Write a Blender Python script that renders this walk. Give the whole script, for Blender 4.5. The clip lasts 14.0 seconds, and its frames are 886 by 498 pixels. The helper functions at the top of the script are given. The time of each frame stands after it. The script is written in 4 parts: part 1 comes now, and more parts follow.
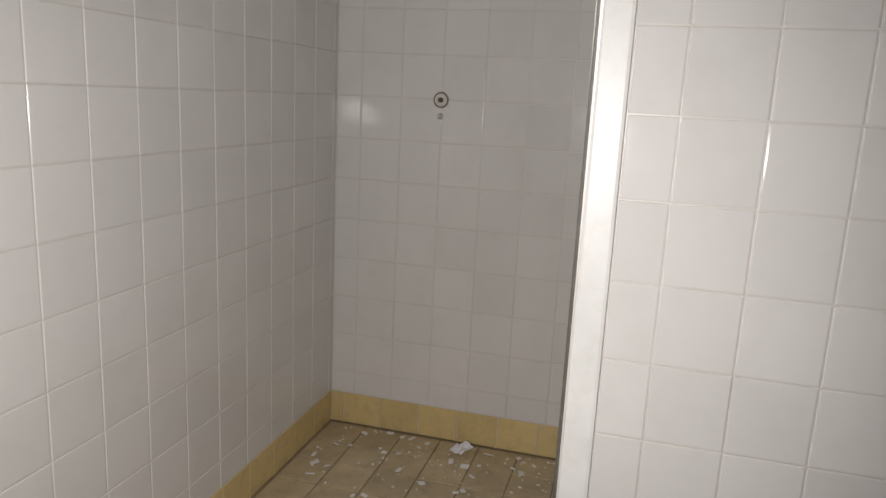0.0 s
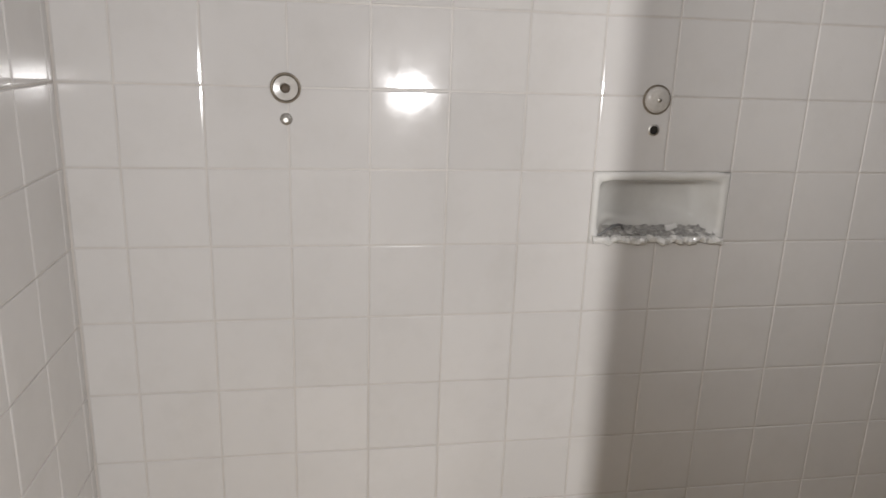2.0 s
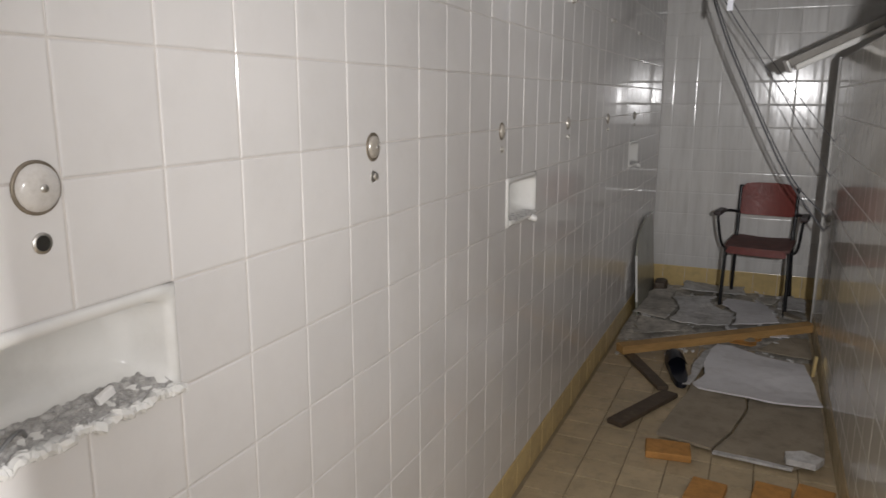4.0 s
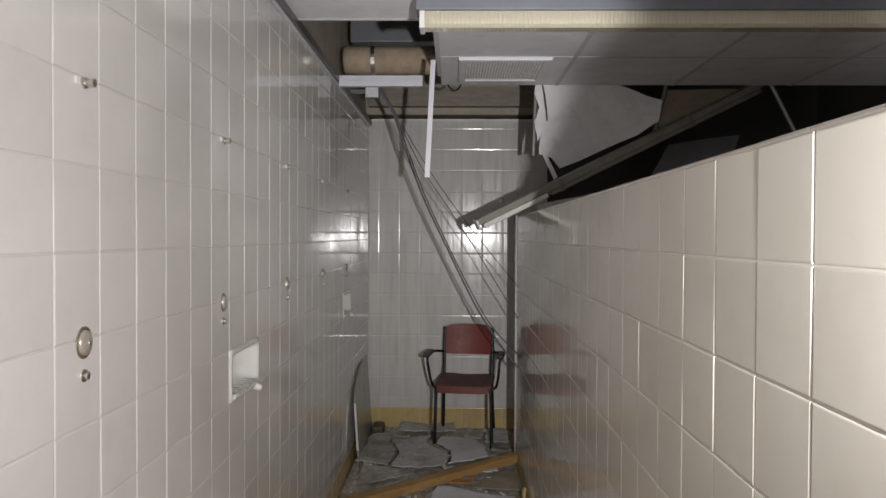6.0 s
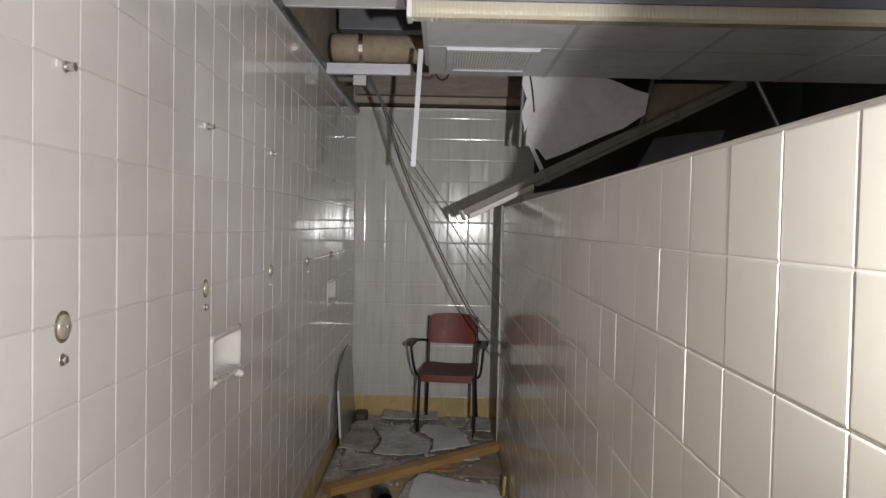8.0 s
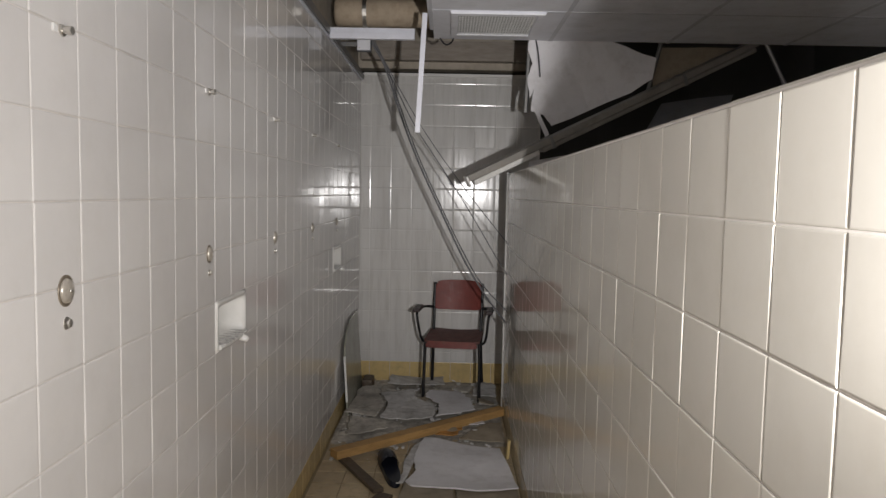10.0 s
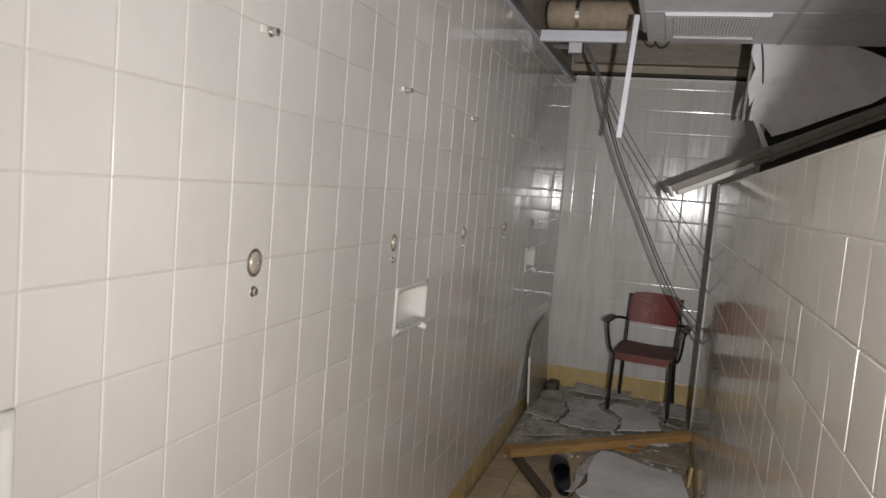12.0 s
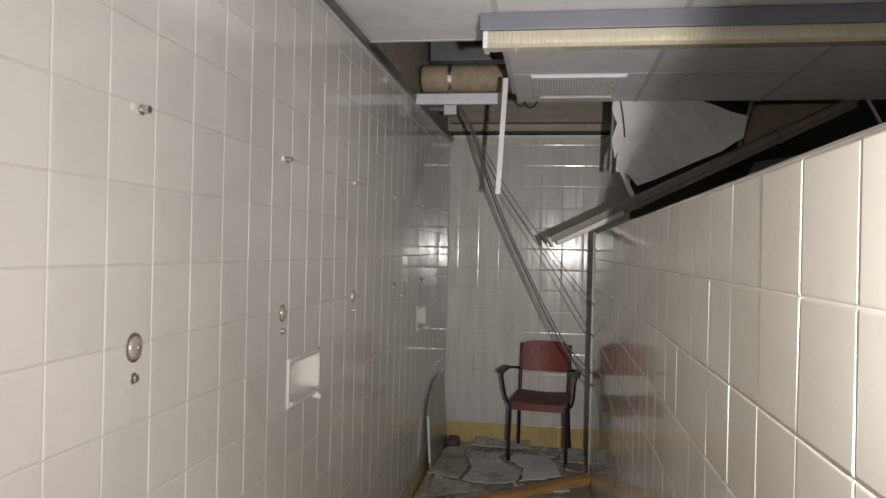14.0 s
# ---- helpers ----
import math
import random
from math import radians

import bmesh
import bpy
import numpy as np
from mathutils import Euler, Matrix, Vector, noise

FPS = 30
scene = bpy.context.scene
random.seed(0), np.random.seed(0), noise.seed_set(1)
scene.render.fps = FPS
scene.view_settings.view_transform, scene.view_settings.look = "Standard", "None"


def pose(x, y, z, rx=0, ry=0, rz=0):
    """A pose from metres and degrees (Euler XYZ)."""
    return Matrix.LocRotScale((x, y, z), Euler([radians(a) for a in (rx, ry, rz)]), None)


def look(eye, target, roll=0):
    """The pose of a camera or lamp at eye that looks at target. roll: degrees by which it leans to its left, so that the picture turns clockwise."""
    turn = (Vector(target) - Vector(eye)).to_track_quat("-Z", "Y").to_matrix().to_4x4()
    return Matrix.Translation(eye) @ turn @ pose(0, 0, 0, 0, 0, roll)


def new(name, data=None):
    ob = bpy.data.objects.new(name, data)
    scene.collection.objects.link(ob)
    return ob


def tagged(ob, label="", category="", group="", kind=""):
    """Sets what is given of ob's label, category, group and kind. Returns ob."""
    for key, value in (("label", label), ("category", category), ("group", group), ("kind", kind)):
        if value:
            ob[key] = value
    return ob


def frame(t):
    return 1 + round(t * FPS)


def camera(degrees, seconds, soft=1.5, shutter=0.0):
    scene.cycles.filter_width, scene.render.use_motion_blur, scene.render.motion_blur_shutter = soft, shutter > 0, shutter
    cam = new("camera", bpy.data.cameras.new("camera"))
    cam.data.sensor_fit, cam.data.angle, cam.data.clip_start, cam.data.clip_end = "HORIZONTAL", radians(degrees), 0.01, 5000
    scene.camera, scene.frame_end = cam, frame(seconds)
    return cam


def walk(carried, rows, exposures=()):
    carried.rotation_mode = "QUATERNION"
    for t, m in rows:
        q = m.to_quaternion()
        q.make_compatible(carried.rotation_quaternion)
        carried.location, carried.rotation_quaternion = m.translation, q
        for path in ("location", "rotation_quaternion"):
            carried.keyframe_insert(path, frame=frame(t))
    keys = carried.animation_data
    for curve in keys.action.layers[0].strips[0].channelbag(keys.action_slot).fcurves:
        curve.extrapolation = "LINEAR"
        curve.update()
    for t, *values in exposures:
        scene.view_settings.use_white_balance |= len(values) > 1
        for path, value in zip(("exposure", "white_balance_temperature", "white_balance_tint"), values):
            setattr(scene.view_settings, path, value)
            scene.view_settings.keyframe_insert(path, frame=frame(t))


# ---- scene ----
cam = camera(62.9, 14.0, shutter=0.1)
PATH = [
    (0, (2.503, 1.104, 1.296), (0.614, 0.596, 0.881), 2.9),
    (0.5, (2.276, 0.938, 1.3), (0.377, 0.438, 0.92), 3.4),
    (1, (2.015, 0.742, 1.309), (0.073, 0.454, 0.926), 3.5),
    (1.5, (1.661, 0.51, 1.336), (-0.274, 0.544, 0.834), 3.0),
    (2, (1.396, 0.458, 1.358), (-0.503, 0.79, 0.826), 2.0),
    (2.5, (1.169, 0.434, 1.324), (-0.616, 1.233, 0.906), -0.3),
    (3, (0.971, 0.477, 1.328), (-0.6, 1.637, 0.896), -1.6),
    (3.5, (0.829, 0.547, 1.355), (-0.419, 2.048, 0.921), -0.4),
    (4, (0.712, 0.598, 1.37), (-0.08, 2.388, 0.961), 0.2),
    (4.2, (0.678, 0.597, 1.385), (0.066, 2.46, 0.99), 0.1),
    (6.3, (0.647, 0.61, 1.475), (0.619, 2.609, 1.502), 0.3),
    (6.5, (0.652, 0.606, 1.481), (0.621, 2.605, 1.536), 0.5),
    (7, (0.656, 0.604, 1.479), (0.633, 2.603, 1.538), 0.9),
    (7.5, (0.658, 0.603, 1.472), (0.648, 2.603, 1.461), 1.2),
    (8, (0.662, 0.598, 1.466), (0.665, 2.597, 1.4), 1.2),
    (8.2, (0.677, 0.585, 1.458), (0.675, 2.584, 1.375), 1.0),
    (10.3, (0.677, 0.596, 1.462), (0.653, 2.59, 1.303), 1.2),
    (10.5, (0.679, 0.592, 1.465), (0.627, 2.585, 1.304), 1.7),
    (11, (0.688, 0.601, 1.458), (0.525, 2.588, 1.295), 2.7),
    (11.5, (0.737, 0.606, 1.455), (0.374, 2.566, 1.288), 3.9),
    (12, (0.776, 0.599, 1.461), (0.194, 2.504, 1.283), 4.8),
    (12.5, (0.816, 0.582, 1.456), (0.073, 2.431, 1.283), 4.2),
    (13, (0.829, 0.581, 1.467), (0.135, 2.45, 1.306), 3.3),
    (13.5, (0.785, 0.593, 1.458), (0.277, 2.525, 1.36), 1.9),
    (14, (0.78, 0.588, 1.476), (0.484, 2.566, 1.474), 1.3),
]
EXPOSURES = [(0, -1.66, 6500, 10), (0.5, -1.62, 6500, 10), (1, -1.58, 6500, 10), (1.5, -1.2, 6450, 10), (2.0, -0.9, 6300, 10), (2.5, -0.72, 6100, 10), (3, -0.48, 6050, 10), (3.5, -0.37, 6050, 10), (4, -0.2, 6250, 10), (6.5, -0.14, 6350, 10), (8.2, -0.13, 6350, 10), (10.5, -0.14, 6380, 10), (11.5, -0.08, 6350, 10), (12.5, -0.18, 6500, 10), (13.0, -0.24, 6600, 10), (14, -0.2, 6600, 10)]
walk(cam, [(t, look(eye, target, roll)) for t, eye, target, roll in PATH], EXPOSURES)

# ---- light: three fixed spots stand in for one carried hand torch, the only light in the dark shower room ----
world = bpy.data.worlds.new("world")
scene.world = world
world.use_nodes = True
world.node_tree.nodes["Background"].inputs[0].default_value = (0.6, 0.65, 0.75, 1)
world.node_tree.nodes["Background"].inputs[1].default_value = 0.0004


def torch(name, eye, target, watts, cone, blend, radius, colour=(1.0, 0.96, 0.93)):
    data = bpy.data.lights.new(name, "SPOT")
    data.energy, data.spot_size, data.spot_blend = watts, radians(cone), blend
    data.shadow_soft_size, data.color = radius, colour
    ob = new(name, data)
    ob.matrix_world = look(eye, target)
    return ob


torch("torch_entry", (2.42, 0.90, 1.17), (0.0, 0.25, 0.75), 210, 124, 0.9, 0.045)
torch("torch_spill", (1.010, 0.665, 1.452), (0.62, 3.2, 1.38), 79, 144, 1.0, 0.026)
torch("torch_beam", (1.010, 0.655, 1.455), (0.90, 5.0, 1.74), 200, 64, 1.0, 0.02)



# ---- materials ----
def material(name, colour, rough=0.5, metal=0.0, vary=0.06, scale=6.0, dirt=0.0, dirt_colour=(0.2, 0.17, 0.12),
             bump=0.0, bump_scale=60.0, rough_vary=0.0, random_vary=0.0, coat=0.0, stretch=(1, 1, 1), spec=0.5):
    mat = bpy.data.materials.new(name)
    mat.use_nodes = True
    nodes, links = mat.node_tree.nodes, mat.node_tree.links
    bsdf = nodes["Principled BSDF"]
    bsdf.inputs["Metallic"].default_value = metal
    bsdf.inputs["Specular IOR Level"].default_value = spec
    bsdf.inputs["Coat Weight"].default_value = coat
    geo = nodes.new("ShaderNodeNewGeometry")
    mapping = nodes.new("ShaderNodeMapping")
    mapping.inputs["Scale"].default_value = stretch
    links.new(geo.outputs["Position"], mapping.inputs["Vector"])

    def noise_node(sc, detail=4.0, rough_=0.6):
        n = nodes.new("ShaderNodeTexNoise")
        n.inputs["Scale"].default_value, n.inputs["Detail"].default_value, n.inputs["Roughness"].default_value = sc, detail, rough_
        links.new(mapping.outputs["Vector"], n.inputs["Vector"])
        return n

    def remap(socket, lo, hi, a=0.3, b=0.7):
        m = nodes.new("ShaderNodeMapRange")
        m.inputs[1].default_value, m.inputs[2].default_value, m.inputs[3].default_value, m.inputs[4].default_value = a, b, lo, hi
        links.new(socket, m.inputs[0])
        return m.outputs[0]

    big = noise_node(scale)
    value = remap(big.outputs["Fac"], 1 - vary, 1 + vary)
    if random_vary:
        info = nodes.new("ShaderNodeObjectInfo")
        r = remap(info.outputs["Random"], 1 - random_vary, 1 + random_vary, 0, 1)
        mul = nodes.new("ShaderNodeMath")
        mul.operation = "MULTIPLY"
        links.new(value, mul.inputs[0])
        links.new(r, mul.inputs[1])
        value = mul.outputs[0]
    hsv = nodes.new("ShaderNodeHueSaturation")
    hsv.inputs["Color"].default_value = (*colour, 1)
    links.new(value, hsv.inputs["Value"])
    out = hsv.outputs["Color"]
    if dirt:
        d = noise_node(scale * 2.7, 8.0, 0.7)
        fac = remap(d.outputs["Fac"], 0, dirt, 0.48, 0.72)
        mix = nodes.new("ShaderNodeMix")
        mix.data_type = "RGBA"
        mix.inputs[7].default_value = (*dirt_colour, 1)
        links.new(fac, mix.inputs[0])
        links.new(out, mix.inputs[6])
        out = mix.outputs[2]
    links.new(out, bsdf.inputs["Base Color"])
    if rough_vary:
        rn = noise_node(scale * 4, 6.0, 0.65)
        links.new(remap(rn.outputs["Fac"], max(0.02, rough - rough_vary), rough + rough_vary), bsdf.inputs["Roughness"])
    else:
        bsdf.inputs["Roughness"].default_value = rough
    if bump:
        bn = noise_node(bump_scale, 5.0, 0.6)
        b = nodes.new("ShaderNodeBump")
        b.inputs["Strength"].default_value, b.inputs["Distance"].default_value = bump, 0.01
        links.new(bn.outputs["Fac"], b.inputs["Height"])
        links.new(b.outputs["Normal"], bsdf.inputs["Normal"])
    return mat


M_TILE = material("white_glazed_tile", (0.71, 0.69, 0.67), 0.09, spec=0.5, vary=0.03, scale=3, dirt=0.12, dirt_colour=(0.45, 0.42, 0.37),
                  rough_vary=0.03, random_vary=0.03, bump=0.015, bump_scale=9)
# Vertical streaks in the colour stand in for the tiles' streaky reflections.
M_TILE_FAR = material("reflection_streaked_tile", (0.68, 0.67, 0.65), 0.15, vary=0.08, scale=2.5, dirt=0.4, dirt_colour=(0.42, 0.40, 0.36),
                      rough_vary=0.07, random_vary=0.03, bump=0.05, bump_scale=6, stretch=(4, 4, 0.35))
M_CREAM = material("cream_glazed_tile", (0.585, 0.558, 0.50), 0.08, vary=0.03, scale=3, dirt=0.15, dirt_colour=(0.38, 0.33, 0.25),
                   rough_vary=0.025, random_vary=0.03, bump=0.015, bump_scale=9)
M_YELLOW = material("yellow_glazed_tile", (0.64, 0.49, 0.23), 0.2, vary=0.06, scale=8, dirt=0.3, rough_vary=0.08, random_vary=0.06, bump=0.03, bump_scale=20)
M_FLOOR = material("tan_floor_tile", (0.50, 0.40, 0.25), 0.42, vary=0.15, scale=7, dirt=0.5, dirt_colour=(0.24, 0.18, 0.11),
                   rough_vary=0.15, random_vary=0.1, bump=0.08, bump_scale=80)
M_GROUT = material("grout", (0.65, 0.615, 0.575), 0.4, vary=0.06, scale=9, dirt=0.3, dirt_colour=(0.48, 0.44, 0.39))
M_GROUT_FAR = material("pale_grout", (0.65, 0.635, 0.61), 0.4, vary=0.06, scale=9, dirt=0.25, dirt_colour=(0.48, 0.45, 0.41))
M_FLOOR_GROUT = material("floor_grout", (0.33, 0.26, 0.165), 0.9, vary=0.2, scale=9)
M_PLASTER = material("bare_plaster", (0.46, 0.41, 0.34), 0.9, vary=0.15, scale=4, dirt=0.4, bump=0.15, bump_scale=40)
M_SLAB = material("concrete_slab", (0.18, 0.17, 0.16), 0.9, vary=0.15, scale=3, dirt=0.4, bump=0.2, bump_scale=30)
M_PANEL = material("ceiling_panel", (0.82, 0.825, 0.87), 0.75, vary=0.06, scale=3, dirt=0.25, dirt_colour=(0.38, 0.36, 0.35), bump=0.05, bump_scale=120)
M_TRIM = material("white_painted_trim", (0.78, 0.77, 0.75), 0.4, vary=0.05, scale=8, dirt=0.2, dirt_colour=(0.5, 0.47, 0.42))
M_GRIDBAR = material("grey_grid_bar", (0.60, 0.605, 0.64), 0.55, vary=0.06, scale=8, dirt=0.3, dirt_colour=(0.38, 0.36, 0.35))
M_TBAR = material("white_enamel_bar", (0.76, 0.77, 0.84), 0.35, vary=0.04, scale=10, dirt=0.15, dirt_colour=(0.45, 0.43, 0.4))
M_GREYTRIM = material("grey_metal_trim", (0.22, 0.22, 0.22), 0.4, metal=0.6, vary=0.1, scale=12, dirt=0.3)
# Both end greys set darker to offset the spill torch's close light.
M_ENDFACE = material("darkened_partition_end", (0.10, 0.095, 0.085), 0.6, vary=0.1, scale=14, dirt=0.4)
M_ENDTILE = material("darkened_end_tile", (0.095, 0.09, 0.082), 0.45, vary=0.1, scale=14, dirt=0.3)
M_HOUSING = material("grey_light_housing", (0.17, 0.18, 0.215), 0.5, vary=0.06, scale=9, dirt=0.2)
M_CHROME = material("dull_chrome", (0.66, 0.64, 0.60), 0.38, metal=1.0, vary=0.1, scale=40, dirt=0.3, rough_vary=0.1)
M_VALVE = material("worn_valve_dome", (0.64, 0.61, 0.57), 0.2, metal=0.0, vary=0.1, scale=50, dirt=0.25, dirt_colour=(0.3, 0.24, 0.17))
M_RING = material("brown_worn_ring", (0.26, 0.22, 0.17), 0.4, metal=0.5, vary=0.2, scale=60, dirt=0.4)
M_DOME = material("tarnished_dome", (0.50, 0.46, 0.40), 0.28, metal=0.4, vary=0.15, scale=50, dirt=0.4, dirt_colour=(0.2, 0.15, 0.1))
# Grey darkened to paint the shade on the hanging trunking.
M_FALLEN = material("shade_darkened_metal", (0.26, 0.245, 0.22), 0.4, vary=0.12, scale=9, dirt=0.45, dirt_colour=(0.18, 0.16, 0.14))
M_TANBASE = material("tan_skirting_tile", (0.44, 0.35, 0.21), 0.25, vary=0.1, scale=8, dirt=0.5, dirt_colour=(0.2, 0.15, 0.09), random_vary=0.08)
M_BATTEN = material("grey_timber_batten", (0.34, 0.30, 0.26), 0.8, vary=0.15, scale=6, dirt=0.4, stretch=(1, 6, 6))
# Near-black colour keeps the unlit room dark in place of real shade.
M_DARKWALL = material("unlit_dark_wall", (0.05, 0.048, 0.045), 0.7, vary=0.15, scale=3, dirt=0.3, dirt_colour=(0.02, 0.02, 0.02))
M_VENTBACK = material("dusty_vent_back", (0.46, 0.45, 0.44), 0.9, vary=0.4, scale=60, dirt=0.6, dirt_colour=(0.1, 0.1, 0.09))
M_DARK = material("hole_shade", (0.02, 0.018, 0.015), 0.9)
M_CERAMIC = material("white_ceramic", (0.74, 0.73, 0.70), 0.12, vary=0.03, scale=8, dirt=0.12, dirt_colour=(0.4, 0.37, 0.3))
M_BROKEN = material("broken_plaster_edge", (0.38, 0.37, 0.355), 0.3, vary=0.4, scale=80, dirt=0.7, dirt_colour=(0.16, 0.145, 0.13), bump=0.3, bump_scale=150)
M_RED = material("red_chair_plastic", (0.21, 0.04, 0.03), 0.5, vary=0.12, scale=10, dirt=0.35, dirt_colour=(0.12, 0.035, 0.025), rough_vary=0.1)
M_SEATLIP = material("faded_red_seat_lip", (0.19, 0.05, 0.042), 0.6, vary=0.2, scale=14, dirt=0.5, dirt_colour=(0.12, 0.08, 0.07))
M_SEAT = material("dusty_red_seat", (0.17, 0.085, 0.075), 0.65, vary=0.18, scale=12, dirt=0.65, dirt_colour=(0.19, 0.155, 0.14))
M_BLACK = material("black_tube", (0.015, 0.015, 0.017), 0.35, vary=0.1, scale=20)
M_ARM = material("dark_armrest", (0.05, 0.035, 0.035), 0.5, vary=0.1, scale=20)
M_WOOD = material("yellow_timber", (0.48, 0.29, 0.11), 0.6, vary=0.2, scale=5, dirt=0.35, dirt_colour=(0.2, 0.11, 0.04), bump=0.1, bump_scale=40, stretch=(1, 1, 6))
M_CORK = material("orange_wood_block", (0.50, 0.25, 0.07), 0.7, vary=0.2, scale=15, dirt=0.4, dirt_colour=(0.2, 0.1, 0.04))
M_BAR = material("dark_wood_strip", (0.09, 0.065, 0.045), 0.6, vary=0.2, scale=14, dirt=0.4)
M_BOARD = material("white_board", (0.76, 0.75, 0.77), 0.7, vary=0.06, scale=4, dirt=0.3, dirt_colour=(0.35, 0.32, 0.29), bump=0.05, bump_scale=60)
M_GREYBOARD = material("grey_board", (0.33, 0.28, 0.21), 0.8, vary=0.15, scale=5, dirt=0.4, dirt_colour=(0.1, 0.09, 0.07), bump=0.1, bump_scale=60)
M_RUBBLE = material("dusty_rubble", (0.50, 0.47, 0.42), 0.9, vary=0.35, scale=9, dirt=0.75, dirt_colour=(0.16, 0.14, 0.11), bump=0.2, bump_scale=90)
M_PALE_RUBBLE = material("pale_board_fragment", (0.62, 0.61, 0.60), 0.85, vary=0.25, scale=9, dirt=0.75, dirt_colour=(0.28, 0.26, 0.23), bump=0.15, bump_scale=90)
M_SHOE = material("dark_blue_rubber", (0.012, 0.014, 0.022), 0.35, vary=0.1, scale=30)
M_CABLE = material("grey_cable", (0.14, 0.14, 0.15), 0.5, vary=0.1, scale=20)
M_LAG = material("tan_pipe_lagging", (0.42, 0.34, 0.25), 0.8, vary=0.12, scale=10, dirt=0.4, dirt_colour=(0.22, 0.16, 0.1), bump=0.1, bump_scale=50)
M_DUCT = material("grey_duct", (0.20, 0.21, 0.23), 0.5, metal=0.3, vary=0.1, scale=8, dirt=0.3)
M_GRILLE = material("vent_grille", (0.78, 0.78, 0.77), 0.5, vary=0.1, scale=40, dirt=0.5, dirt_colour=(0.2, 0.19, 0.18))
M_MIRROR = material("greenish_panel", (0.33, 0.33, 0.275), 0.22, vary=0.1, scale=6, dirt=0.4)


def lens_material():
    mat = bpy.data.materials.new("prismatic_lens")
    mat.use_nodes = True
    bsdf = mat.node_tree.nodes["Principled BSDF"]
    bsdf.inputs["Base Color"].default_value = (0.84, 0.79, 0.62, 1)
    bsdf.inputs["Roughness"].default_value = 0.10
    bsdf.inputs["Transmission Weight"].default_value = 0.45
    return mat


M_LENS = lens_material()


# ---- mesh helpers ----
def link_mesh(name, bm, mat):
    me = bpy.data.meshes.new(name)
    bmesh.ops.recalc_face_normals(bm, faces=bm.faces[:])
    bm.to_mesh(me)
    bm.free()
    me.materials.append(mat)
    return me


def part(name, bm, mat, parent=None, label="", smooth=False):
    ob = new(name, link_mesh(name, bm, mat))
    if smooth:
        for f in ob.data.polygons:
            f.use_smooth = True
    if parent:
        ob.parent = parent
    if label:
        ob["label"] = label
    return ob


def thing(name, m, label, category, group="", kind=""):
    ob = new(name)
    ob.empty_display_size = 0.05
    ob.matrix_world = m
    return tagged(ob, label, category, group, kind)


def add_box(bm, lo, hi, bevel=0.0, m=None):
    lo, hi = Vector(lo), Vector(hi)
    made = bmesh.ops.create_cube(bm, size=1)["verts"]
    for v in made:
        v.co = Vector((lo[i] + (v.co[i] + 0.5) * (hi[i] - lo[i]) for i in range(3)))
    if bevel:
        edges = {e for v in made for e in v.link_edges}
        res = bmesh.ops.bevel(bm, geom=list(edges), offset=bevel, segments=2, affect="EDGES", profile=0.6)
        made = list({v for f in res["faces"] for v in f.verts} | {v for v in made if v.is_valid})
    if m is not None:
        bmesh.ops.transform(bm, matrix=m, verts=made)
    return bm


def box(lo, hi, bevel=0.0, m=None):
    return add_box(bmesh.new(), lo, hi, bevel, m)


def add_tube(bm, points, radius, sides=10, closed_ends=True):
    pts = [Vector(p) for p in points]
    rings = []
    side = None
    for i, p in enumerate(pts):
        d = (pts[min(i + 1, len(pts) - 1)] - pts[max(i - 1, 0)]).normalized()
        if side is None:
            side = d.orthogonal().normalized()
        side = (side - d * side.dot(d)).normalized()
        other = d.cross(side)
        rings.append([bm.verts.new(p + (side * math.cos(a) + other * math.sin(a)) * radius) for a in
                      (2 * math.pi * k / sides for k in range(sides))])
    for a, b in zip(rings, rings[1:]):
        for k in range(sides):
            bm.faces.new((a[k], a[(k + 1) % sides], b[(k + 1) % sides], b[k]))
    if closed_ends:
        bm.faces.new(rings[0][::-1])
        bm.faces.new(rings[-1])
    return bm


def tube(points, radius, sides=10):
    return add_tube(bmesh.new(), points, radius, sides)


def smooth_path(points, steps=8):
    pts = [Vector(p) for p in points]
    out = []
    for i in range(len(pts) - 1):
        p0, p1, p2, p3 = pts[max(i - 1, 0)], pts[i], pts[i + 1], pts[min(i + 2, len(pts) - 1)]
        for k in range(steps):
            t = k / steps
            out.append(0.5 * ((2 * p1) + (p2 - p0) * t + (2 * p0 - 5 * p1 + 4 * p2 - p3) * t * t + (3 * p1 - p0 - 3 * p2 + p3) * t ** 3))
    out.append(pts[-1])
    return out


def lathe(profile, sides=24, m=None):
    """Turns (radius, height) pairs round the local z axis."""
    bm = bmesh.new()
    rings = []
    for r, h in profile:
        if r < 1e-5:
            rings.append([bm.verts.new((0, 0, h))])
        else:
            rings.append([bm.verts.new((r * math.cos(2 * math.pi * k / sides), r * math.sin(2 * math.pi * k / sides), h)) for k in range(sides)])
    for a, b in zip(rings, rings[1:]):
        for k in range(sides):
            if len(a) == 1 and len(b) == 1:
                continue
            if len(a) == 1:
                bm.faces.new((a[0], b[(k + 1) % sides], b[k]))
            elif len(b) == 1:
                bm.faces.new((a[k], a[(k + 1) % sides], b[0]))
            else:
                bm.faces.new((a[k], a[(k + 1) % sides], b[(k + 1) % sides], b[k]))
    if m is not None:
        bm.transform(m)
    return bm


